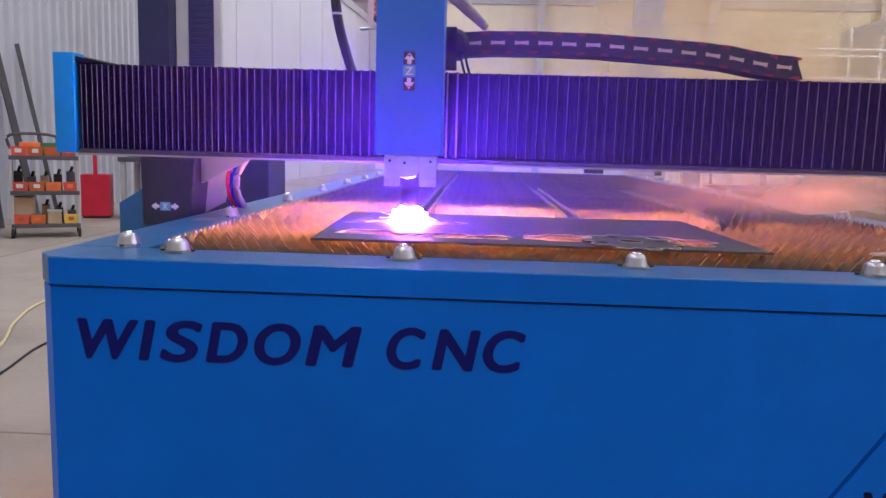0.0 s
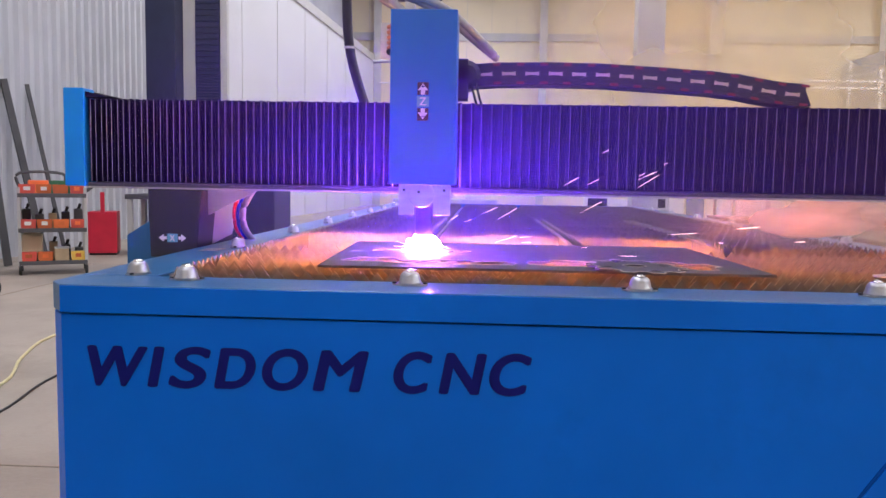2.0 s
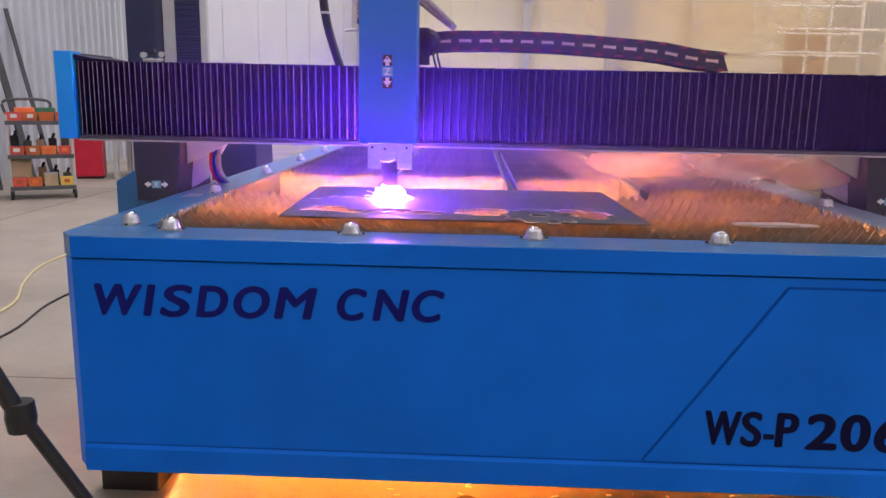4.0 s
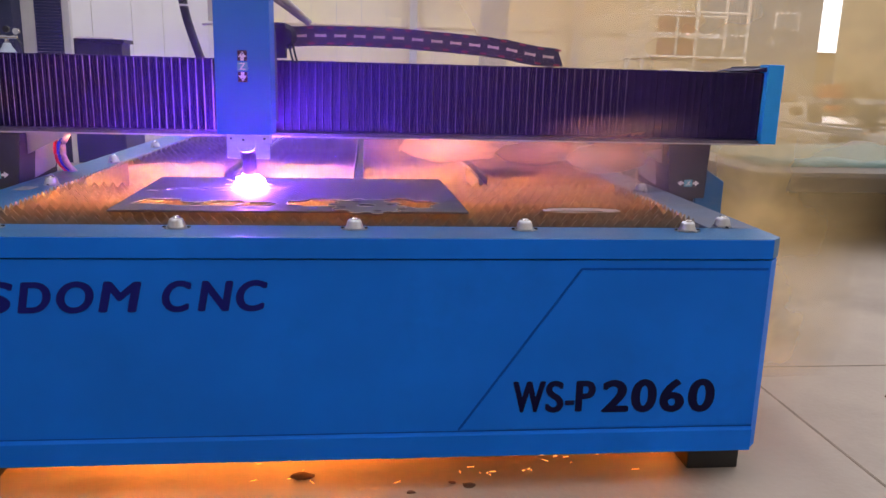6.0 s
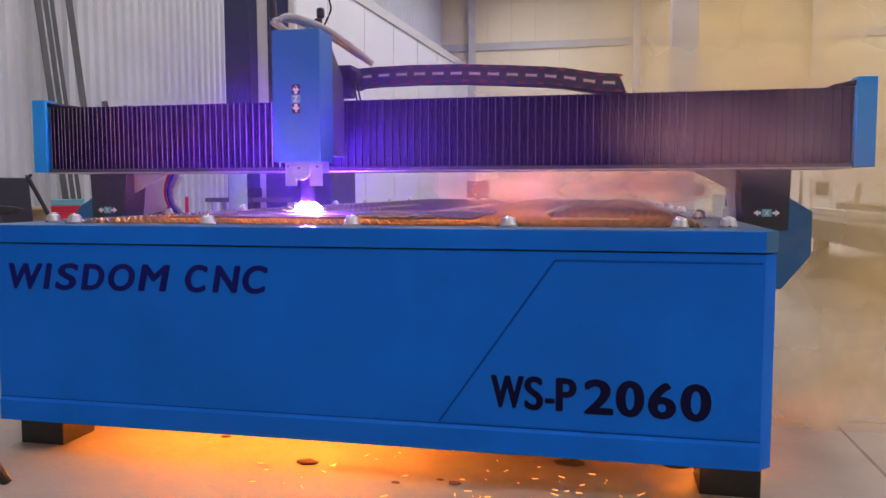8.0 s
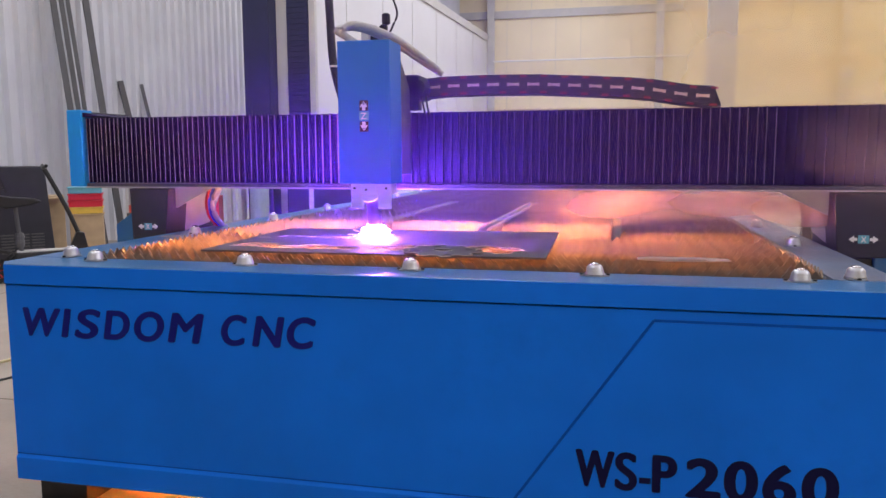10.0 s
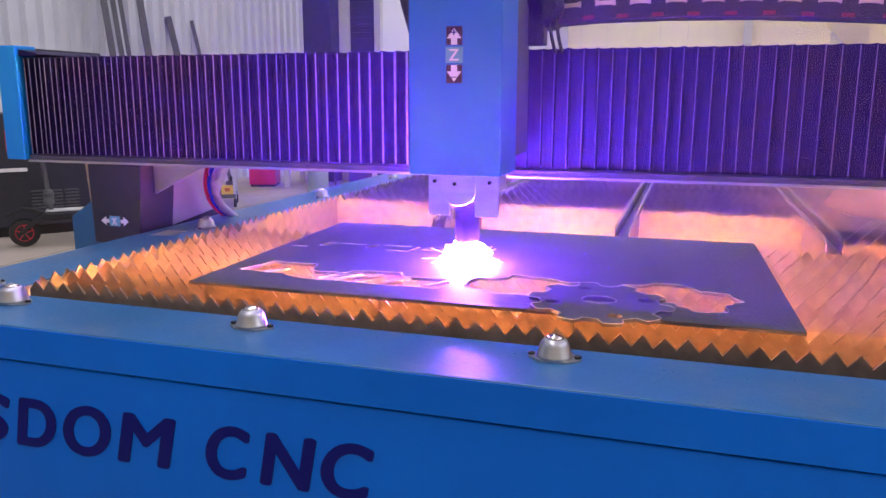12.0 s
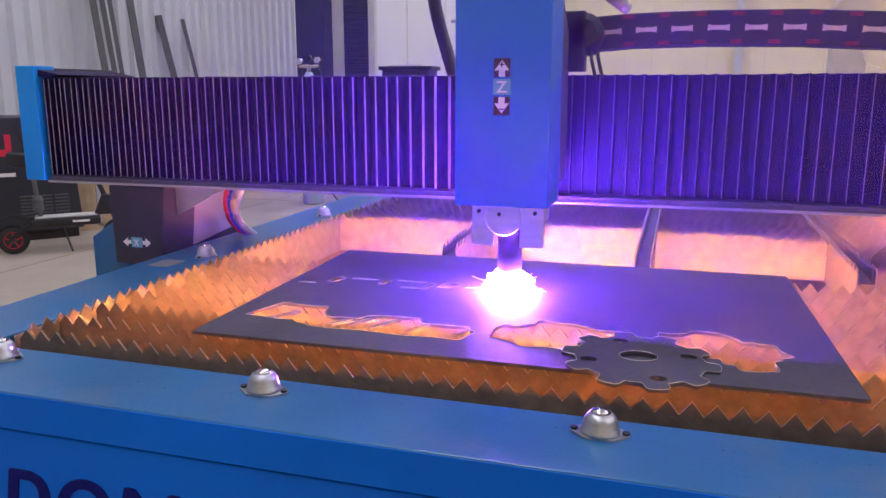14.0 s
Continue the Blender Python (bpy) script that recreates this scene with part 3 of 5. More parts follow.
        part("skirt", prism([(s * 1.446, 0.868), (s * 1.53, 0.815), (s * 1.53, 0.655), (s * 1.43, 0.525), (s * 1.41, 0.525), (s * 1.41, 0.868)], "y", 0.02, 0.36, 0.004), BLUE_TOP, g, "blue bevelled skirt plate")
        part("skirt_back", box(min(s * 1.285, s * 1.408), max(s * 1.285, s * 1.408), 0.03, 0.34, 0.56, 0.743), BLACK, g)
        # X sticker with arrows
        part("sticker", box(s * 1.37 - 0.017, s * 1.37 + 0.017, 0.009, 0.012, 0.795, 0.823, 0), TEAL_INK, g, "teal axis sticker")
        placed("sticker_letter", text_mesh("X", 0.02, 0, WHITE_INK, 0.001, 0.016, 0.019, 0.0006), g, pose(s * 1.37 - 0.008, 0.008, 0.7995))
        for d in (-1, 1):
            part("sticker_arrow", arrow(s * 1.37 + d * 0.020, 0.809, d, 0), WHITE_INK, g)
    # cables at one support
    for dx, mat, nm in ((0.0, RED_CABLE, "red_cable"), (0.014, BLUE_CABLE, "blue_cable"), (0.032, GUARD, "cable_sleeve")):
        part(nm, tube([(-1.215 + dx * 1.4, 0.26, 0.975), (-1.245 + dx, 0.27, 0.90), (-1.25 + dx, 0.30, 0.83), (-1.235 + dx, 0.36, 0.775)], 0.0075 if mat is not GUARD else 0.012), mat, g, "", True)
    return g


def arrow(x, z, dx, dz, y0=0.009, y1=0.0115, s=1.0):
    """A block arrow that starts at x, z and points along dx or dz, in the x z plane."""
    pts = [(0, -0.005), (0.010, -0.005), (0.010, -0.012), (0.026, 0), (0.010, 0.012), (0.010, 0.005), (0, 0.005)]
    if dx:
        flat = [(x + dx * a * s, z + b * s) for a, b in pts]
    else:
        flat = [(x + b * s, z + dz * a * s) for a, b in pts]
    return prism(flat, "y", y0, y1)


gantry = gantry_beam()


def torch_head():
    """Head with x = 0 on the torch axis and y = 0 on the face of the cover."""
    h = thing("torch_head", "bright blue Z axis torch head of the cutter", "torch head")
    part("cover", box(-0.094, 0.094, 0, 0.14, 1.002, 1.490, 0.003), BLUE_HEAD, h, "bright blue sheet cover")
    part("slide", prism([(0.142, 1.03), (0.30, 1.03), (0.30, 1.34), (0.142, 1.465)], "x", -0.085, 0.085, 0.004), DARK_STEEL, h, "dark slide behind the cover")
    part("carriage", box(-0.12, 0.12, 0.285, 0.335, 1.27, 1.40, 0.004), DARK_GREY, h)
    part("sticker", box(-0.017, 0.017, -0.0025, 0, 1.220, 1.250, 0), TEAL_INK, h, "teal axis sticker")
    placed("sticker_letter", text_mesh("Z", 0.02, 0, WHITE_INK, 0.001, 0.019, 0.021, 0.0006), h, pose(-0.0095, -0.0033, 1.2245))
    for d in (-1, 1):
        arr = part("sticker_arrow", arrow(0, 1.235 + d * 0.019, 0, d, -0.003, -0.0005, 1.2), WHITE_INK, h)
        part("sticker_sign", box(-0.005, 0.005, -0.004, -0.003, 1.235 + d * 0.042 - 0.001, 1.235 + d * 0.042 + 0.001, 0), NAVY, arr)
        if d > 0:
            part("sticker_sign", box(-0.001, 0.001, -0.0045, -0.003, 1.235 + d * 0.042 - 0.005, 1.235 + d * 0.042 + 0.005, 0), NAVY, arr)
    for d in (-1, 1):
        part("sticker_backing", box(-0.016, 0.016, -0.0012, 0, 1.235 + d * 0.036 - 0.0175, 1.235 + d * 0.036 + 0.0175, 0), PLUM, h, "dark plum sticker ground")
    # bracket plate with a copper coil beside the head
    plate = part("coil_bracket", box(-0.158, -0.080, 0.262, 0.270, 1.395, 1.505, 0.002), WHITE, h, "pale bracket plate with a copper coil")
    for k in range(5):
        part("coil_turn", tube([(-0.133, 0.258, 1.425 + 0.016 * k), (-0.108, 0.242, 1.432 + 0.016 * k), (-0.086, 0.258, 1.428 + 0.016 * k)], 0.007, 8), COPPER, plate, "copper winding", True)
    part("knob", lathe([(0.009, 0.246), (0.010, 0.250), (0.010, 0.2615)], (-0.128, 0, 1.413), 14, "y"), BLACK, plate)
    part("rod", tube([(-0.101, 0.268, 1.27), (-0.101, 0.268, 1.394)], 0.007), ZINC, plate)
    part("cross_rod", tube([(-0.181, 0.268, 1.384), (-0.103, 0.268, 1.388)], 0.005), ZINC, plate)
    mount = part("torch_mount", box(-0.072, -0.026, 0.055, 0.063, 0.912, 1.001, 0.002), ALU, h, "bare aluminium torch clamp")
    part("clamp_plate", box(0.030, 0.080, 0.048, 0.056, 0.912, 1.001, 0.002), ALU, mount)
    part("clamp_block", box(-0.07, 0.078, 0.0635, 0.13, 0.962, 1.001, 0.004), ALU, mount)
    part("clamp_disc", lathe([(0.036, 0.046), (0.038, 0.048), (0.038, 0.0545), (0.034, 0.056), (0.034, 0.062)], (-0.004, 0, 0.972), 28, "y"), ALU, mount)
    for dx, dz in ((-0.055, 0.02), (0.062, 0.02), (-0.012, 0.015)):
        part("bolt", lathe([(0.004, 0.042), (0.004, 0.0478)], (dx, 0, 0.965 + dz), 8, "y"), BLACK, mount)
    part("torch", lathe([(0.010, 0.838), (0.016, 0.842), (0.024, 0.850), (0.026, 0.855), (0.026, 0.880), (0.026, 0.935)], (0, 0.10, 0), 24), BLACK, h, "black plasma torch nozzle", True)
    # hoses over the top
    part("hose", tube([(-0.05, 0.10, 1.49), (-0.10, 0.08, 1.53), (-0.06, 0.10, 1.56), (0.05, 0.16, 1.525), (0.13, 0.22, 1.47), (0.20, 0.28, 1.41)], 0.013), WHITE_HOSE, h, "grey white braided cable sleeve", True)
    part("hose", tube([(-0.10, 0.10, 1.52), (-0.13, 0.10, 1.545), (-0.05, 0.13, 1.55), (0.06, 0.18, 1.50), (0.15, 0.25, 1.44), (0.21, 0.29, 1.40)], 0.012), WHITE_HOSE, h, "grey white braided cable sleeve", True)
    part("torch_cable", tube([(-0.24, 0.50, 2.5), (-0.31, 0.50, 1.95), (-0.308, 0.50, 1.62), (-0.296, 0.50, 1.46), (-0.262, 0.50, 1.33), (-0.22, 0.48, 1.22)], 0.017), BLACK, h, "black torch cable", True)
    part("cable_tie", lathe([(0.0182, 1.412), (0.0186, 1.414), (0.0186, 1.418), (0.0182, 1.420)], (-0.298, 0.50, 0.05), 14), WHITE, h, "white cable tie")
    part("hose_post", box(-0.075, -0.045, 0.20, 0.24, 1.4405, 1.56), WHITE, h)
    part("post_arm", box(-0.10, -0.02, 0.205, 0.235, 1.5605, 1.575), ZINC, h)
    for x, z in ((-0.02, 1.52), (0.0, 1.56), (0.01, 1.60)):
        part("connector", lathe([(0.012, z - 0.02), (0.016, z - 0.015), (0.016, z + 0.015), (0.010, z + 0.02)], (x, 0.24, 0), 12), BLACK, h)
    part("motor", box(-0.03, 0.03, 0.17, 0.235, 1.4405, 1.53), BLACK, h)
    part("loop_cable", tube([(0.0, 0.26, 1.52), (0.03, 0.25, 1.57), (0.05, 0.25, 1.62), (0.03, 0.25, 1.68), (0.01, 0.25, 1.70)], 0.004), BLACK, h, "", True)
    # drag chain that arches over the beam
    arch = [(0.10, 1.350), (0.22, 1.358), (0.38, 1.360), (0.56, 1.357), (0.74, 1.347), (0.90, 1.336), (0.99, 1.325), (1.05, 1.314), (1.10, 1.306), (1.14, 1.303)]
    chain = part("drag_chain", lathe([(0.03, 0.285), (0.045, 0.30), (0.045, 0.40), (0.03, 0.415)], (0.115, 0, 1.352), 16, "y"), CHAIN, h, "black nylon cable drag chain")
    dist, pos = 0.0, []
    for (xa, za), (xb, zb) in zip(arch, arch[1:]):
        L = math.hypot(xb - xa, zb - za)
        k = 0
        while dist <= L:
            f = dist / L
            pos.append((xa + (xb - xa) * f, za + (zb - za) * f, math.degrees(math.atan2(zb - za, xb - xa))))
            dist += 0.0745
        dist -= L
    link = mesh_of("chain_link", prism([(-0.041, -0.036), (0.034, -0.036), (0.041, -0.025), (0.041, 0.025), (0.034, 0.036), (-0.041, 0.036)], "y", -0.045, 0.045, 0.003), CHAIN)
    bar = mesh_of("link_print", prism([(-0.022, -0.007), (-0.012, -0.0045), (0.012, -0.0045), (0.022, -0.007), (0.022, 0.007), (0.012, 0.0045), (-0.012, 0.0045), (-0.022, 0.007)], "y", -0.047, -0.045), TAN)
    tab = mesh_of("link_tab", box(-0.012, 0.012, -0.0475, -0.045, -0.004, 0.004, 0), CHAIN_RED)
    for x, z, a in pos:
        placed("chain_link", link, chain, pose(x, 0.36, z, 0, -a, 0))
        placed("link_print", bar, chain, pose(x, 0.36, z, 0, -a, 0))
        for d in (-0.029, 0.029):
            v = Vector((0.037, 0, d))
            v.rotate(Euler((0, -radians(a), 0)))
            placed("link_tab", tab, chain, pose(x + v.x, 0.36, z + v.z, 0, -a, 0))
    part("chain_anchor", prism([(1.145, 1.338), (1.185, 1.318), (1.205, 1.2675), (1.155, 1.2675)], "y", 0.325, 0.395, 0.003), CHAIN, chain)
    for k, x in enumerate((0.13, 0.145)):
        part("loose_lead", tube([(x, 0.30, 1.33), (x + 0.008, 0.28, 1.29), (x + 0.02, 0.27, 1.25)], 0.004), BLACK, h, "", True)
    # arc, spray below the sheet and sparks
    rng = random.Random(9)
    bm = bmesh.new()
    bmesh.ops.create_icosphere(bm, subdivisions=4, radius=1)
    for v in bm.verts:
        d = v.co.normalized()
        k = 1 + 0.3 * noise.noise(d * 2.6) + 0.3 * noise.noise(d * 6.0)
        v.co = Vector((d.x * 0.050 * k, 0.10 + d.y * 0.038 * k, 0.820 + (d.z * 0.028 if d.z > 0 else d.z * 0.011) * k))
    part("arc", bm, ARC, h, "blinding white violet plasma arc", True)
    # thin glowing rays: the glare star of the arc modelled as shape
    bm = bmesh.new()
    for i in range(30):
        a = 2 * math.pi * i / 30 + rng.uniform(-0.1, 0.1)
        r0, r1 = 0.03, rng.uniform(0.055, 0.105)
        up = rng.uniform(-0.004, 0.016)
        tube([(r0 * math.cos(a), 0.10 + r0 * math.sin(a), 0.816), (r1 * math.cos(a), 0.10 + r1 * math.sin(a), 0.816 + up)], 0.0006, 4, bm)
    part("arc_rays", bm, SPARK, h, "short white glare rays shaped round the arc")
    # the second set is unseen, added to light the floor orange
    for nm, mat, count, low, high, lab in (("molten_spray", MOLTEN, 150, 0.32, 0.58, "orange molten spray under the sheet"), ("slag_drops", FLOOR_GLOW, 150, 0.088, 0.108, "unseen glowing drops added to light the floor")):
        bm = bmesh.new()
        for i in range(count):
            z = rng.uniform(low, high)
            x = max(-0.70, min(1.45, rng.gauss(0.05 if mat is MOLTEN else -0.05, 0.6 if mat is MOLTEN else 0.48)))
            y = 0.10 + (max(-0.30, min(0.34, rng.gauss(-0.08, 0.24))) if mat is MOLTEN else max(-0.44, min(1.2, rng.gauss(-0.25, 0.35))))
            tube([(x, y, z), (x + rng.uniform(-0.03, 0.03), y + rng.uniform(-0.03, 0.03), z + rng.uniform(0.015, 0.04))], 0.003, 5, bm)
            # more hovering drops at the table's side, added to light the floor there
            if mat is FLOOR_GLOW and i % 2:
                x, y = rng.uniform(1.36, 1.53), rng.uniform(-0.42, 1.2)
                tube([(x, y, z), (x + 0.02, y, z + 0.012)], 0.003, 5, bm)
        part(nm, bm, mat, h, lab)
    bm = bmesh.new()
    for i in range(46):
        x, y, z = rng.uniform(0.05, 1.3), rng.uniform(-0.66, -0.30), rng.uniform(0.004, 0.03)
        tube([(x, y, z), (x + rng.uniform(-0.022, 0.022), y + rng.uniform(-0.01, 0.01), z + rng.uniform(0.0, 0.006))], 0.0011, 4, bm)
    part("floor_embers", bm, EMBER, h, "orange embers skipping over the floor")
    # glowing disc added to give the arc its bloom
    bm = bmesh.new()
    bmesh.ops.create_circle(bm, cap_ends=True, segments=40, radius=1)
    halo = part("arc_glow", bm, ARC_HALO, h, "violet glowing disc added as bloom round the arc")
    halo.matrix_basis = pose(0, 0.045, 0.832, 90, 0, 0) @ Matrix.Diagonal((0.13, 0.075, 0.13, 1))
    # thin smoke, arc's violet glare put into its colour, cut off at the table top
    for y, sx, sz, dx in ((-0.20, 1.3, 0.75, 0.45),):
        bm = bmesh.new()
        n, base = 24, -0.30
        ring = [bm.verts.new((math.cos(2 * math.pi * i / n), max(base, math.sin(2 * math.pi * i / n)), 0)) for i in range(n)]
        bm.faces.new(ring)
        veil = part("lit_smoke", bm, VIOLET_VEIL, h, "thin smoke sheet with the arc's violet glare in its colour")
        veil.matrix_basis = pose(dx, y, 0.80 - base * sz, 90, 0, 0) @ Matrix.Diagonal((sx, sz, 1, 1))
    return h


head = torch_head()


# ---- steel sheet and parts on the slats ----
def wobble(points, amount, seed, n=3):
    rng = random.Random(seed)
    out = []
    for (xa, ya), (xb, yb) in zip(points, points[1:] + points[:1]):
        for k in range(n):
            f = k / n
            out.append((xa + (xb - xa) * f + rng.uniform(-amount, amount), ya + (yb - ya) * f + rng.uniform(-amount, amount)))
    return out


def gear_loop(cx, cy, r, teeth, start=0.0, part_of=1.0):
    pts = []
    for i in range(teeth):
        for f, k in ((0.0, 0.84), (0.30, 0.84), (0.42, 1.0), (0.80, 1.0), (0.92, 0.84)):
            a = start + 2 * math.pi * part_of * (i + f) / teeth
            pts.append((cx + r * k * math.cos(a), cy + r * k * math.sin(a)))
    return pts


def steel_sheet():
    rim = [(-0.742, 0.283), (0.356, 0.290), (0.334, 1.050), (-0.765, 1.030)]
    letters = wobble([(-0.705, 0.405), (-0.60, 0.398), (-0.56, 0.375), (-0.42, 0.372), (-0.27, 0.378), (-0.255, 0.42), (-0.275, 0.455), (-0.36, 0.45), (-0.375, 0.475), (-0.47, 0.47), (-0.49, 0.445), (-0.555, 0.44), (-0.575, 0.50), (-0.68, 0.505)], 0.004, 3)
    gear_a = wobble([(-0.225, 0.405), (-0.155, 0.375), (-0.07, 0.39), (-0.06, 0.43), (0.0, 0.445), (-0.005, 0.50), (-0.05, 0.50), (-0.09, 0.53), (-0.15, 0.53), (-0.17, 0.50), (-0.215, 0.485)], 0.006, 5)
    gear_b = wobble([(0.055, 0.47), (0.095, 0.42), (0.16, 0.40), (0.19, 0.36), (0.25, 0.375), (0.245, 0.42), (0.275, 0.45), (0.25, 0.50), (0.20, 0.505), (0.175, 0.545), (0.12, 0.55), (0.10, 0.52), (0.06, 0.515)], 0.006, 7)
    slits = []
    for cx, cy, w, d in ((-0.715, 0.672, 0.030, 0.008), (-0.66, 0.715, 0.020, 0.040), (-0.60, 0.735, 0.05, 0.006), (-0.545, 0.72, 0.012, 0.035), (-0.49, 0.745, 0.055, 0.006), (-0.475, 0.69, 0.035, 0.006), (-0.44, 0.715, 0.008, 0.05), (-0.40, 0.735, 0.030, 0.040)):
        slits.append(wobble([(cx - w / 2, cy - d / 2), (cx + w / 2, cy - d / 2), (cx + w / 2 + 0.01, cy + d / 2), (cx - w / 2 + 0.01, cy + d / 2)], 0.001, 11, 1))
    me = outline_mesh("steel_sheet", [rim, letters, gear_a, gear_b] + slits, 0.006, SHEET)
    sheet = new("steel_sheet", me)
    sheet.matrix_world = pose(0, 0, 0.801)
    tagged(sheet, "dark mill scale steel sheet with cut out shapes", "steel sheet")
    for loop in (letters, gear_a, gear_b, *slits):
        ring = [(x, y, 0.0032) for x, y in loop]
        part("kerf_edge", tube(ring + ring[:1], 0.0006, 4), CUT_EDGE, sheet, "bright burnt edge of a cut")
    # pieces left between the letters
    for k, x in enumerate((-0.665, -0.535, -0.50, -0.455, -0.385, -0.30)):
        bm = prism([(x, 0.400), (x + 0.012, 0.400), (x + 0.048, 0.462), (x + 0.036, 0.462)], "z", -0.004, 0.002, 0.0008)
        part("cut_strip", bm, SLAT_EDGE, sheet, "bright cut steel strip")
    ring = gear_loop(0, 0, 0.122, 10)
    holes = [[(0.03 * math.cos(a) , 0.022 * math.sin(a) + 0.01) for a in np.linspace(0, 2 * math.pi, 17)[:-1]]]
    for a in (0.2, 1.8, 3.3, 4.9):
        holes.append([(0.082 * math.cos(a) + 0.014 * math.cos(b), 0.082 * math.sin(a) + 0.011 * math.sin(b)) for b in np.linspace(0, 2 * math.pi, 11)[:-1]])
    gear = new("cut_gear", outline_mesh("cut_gear", [ring] + holes, 0.006, SHEET))
    gear.matrix_world = pose(0.037, 0.350, 0.8085, 1.5, 1.0, 12)
    tagged(gear, "loose cut steel gear lying on the sheet", "gear")
    for loop in [ring] + holes[:1]:
        part("burnt_edge", tube([(x, y, 0.0032) for x, y in loop + loop[:1]], 0.0006, 4), CUT_EDGE, gear, "bright burnt edge of the gear")
    slag = thing("steel_offcut", "thin warped steel offcut lying on the slats", "offcut")
    rng = random.Random(2)
    pts = [(0.62, 0.335), (0.70, 0.32), (0.80, 0.33), (0.87, 0.345), (0.865, 0.375), (0.78, 0.40), (0.68, 0.395), (0.61, 0.372)]
    part("offcut_plate", prism(wobble(pts, 0.006, 8), "z", 0.798, 0.802, 0), GUARD, slag)
    part("offcut_lip", prism(wobble([(0.63, 0.328), (0.80, 0.326), (0.80, 0.332), (0.63, 0.334)], 0.002, 4), "z", 0.8022, 0.806, 0), GUARD, slag)
    leaf = part("service_plate", box(-1.225, -1.165, 0.78, 0.86, TOP + 0.0002, TOP + 0.002, 0.0005), GUARD, bed, "bare metal plate on the rim")


steel_sheet()


# ---- hall furnishings ----
def tool_cart(at):
    c = thing("tool_cart", "grey three tier tool cart full of orange bins", "tool cart", at=at)
    for z in (0.10, 0.43, 0.78):
        part("tray", box(-0.31, 0.31, -0.2, 0.2, z, z + 0.03), DARK_STEEL, c)
        part("tray_lip", box(-0.31, 0.31, -0.212, -0.2005, z, z + 0.042), DARK_STEEL, c)
    for x in (-0.3, 0.3):
        for y in (-0.19, 0.19):
            part("post", box(x - 0.015, x + 0.015, y - 0.015, y + 0.015, 0.09, 0.88), GREY_STEEL, c)
            wheel = part("castor", lathe([(0.045, -0.014), (0.05, -0.008), (0.05, 0.008), (0.045, 0.014)], (x, y, 0.05), 14, "x"), RUBBER, c)
    part("push_handle", tube([(0.31, 0.17, 0.84), (0.42, 0.17, 0.93), (0.42, -0.17, 0.93), (0.31, -0.17, 0.84)], 0.014), DARK_STEEL, c)
    part("back_rail", tube([(-0.30, 0.19, 0.87), (-0.30, 0.19, 1.02), (0.10, 0.19, 1.02), (0.10, 0.19, 0.87)], 0.016), DARK_STEEL, c)
    return c


def parts_bin(x, y, z, w, at, material=None, label="orange plastic parts bin on the tool cart", card=None):
    b = thing("parts_bin", label, "parts bin", "bins on the tool cart", at=at)
    part("bin_front", prism([(x - w / 2, z), (x + w / 2, z), (x + w / 2 + 0.008, z + 0.10), (x - w / 2 - 0.008, z + 0.10)], "y", y - 0.09, y - 0.085), material or ORANGE, b)
    part("bin_body", box(x - w / 2, x + w / 2, y - 0.085, y + 0.09, z, z + 0.09), material or ORANGE, b)
    part("bin_label", box(x - w * 0.22, x + w * 0.22, y - 0.093, y - 0.0902, z + 0.04, z + 0.078, 0), card or CARD, b)


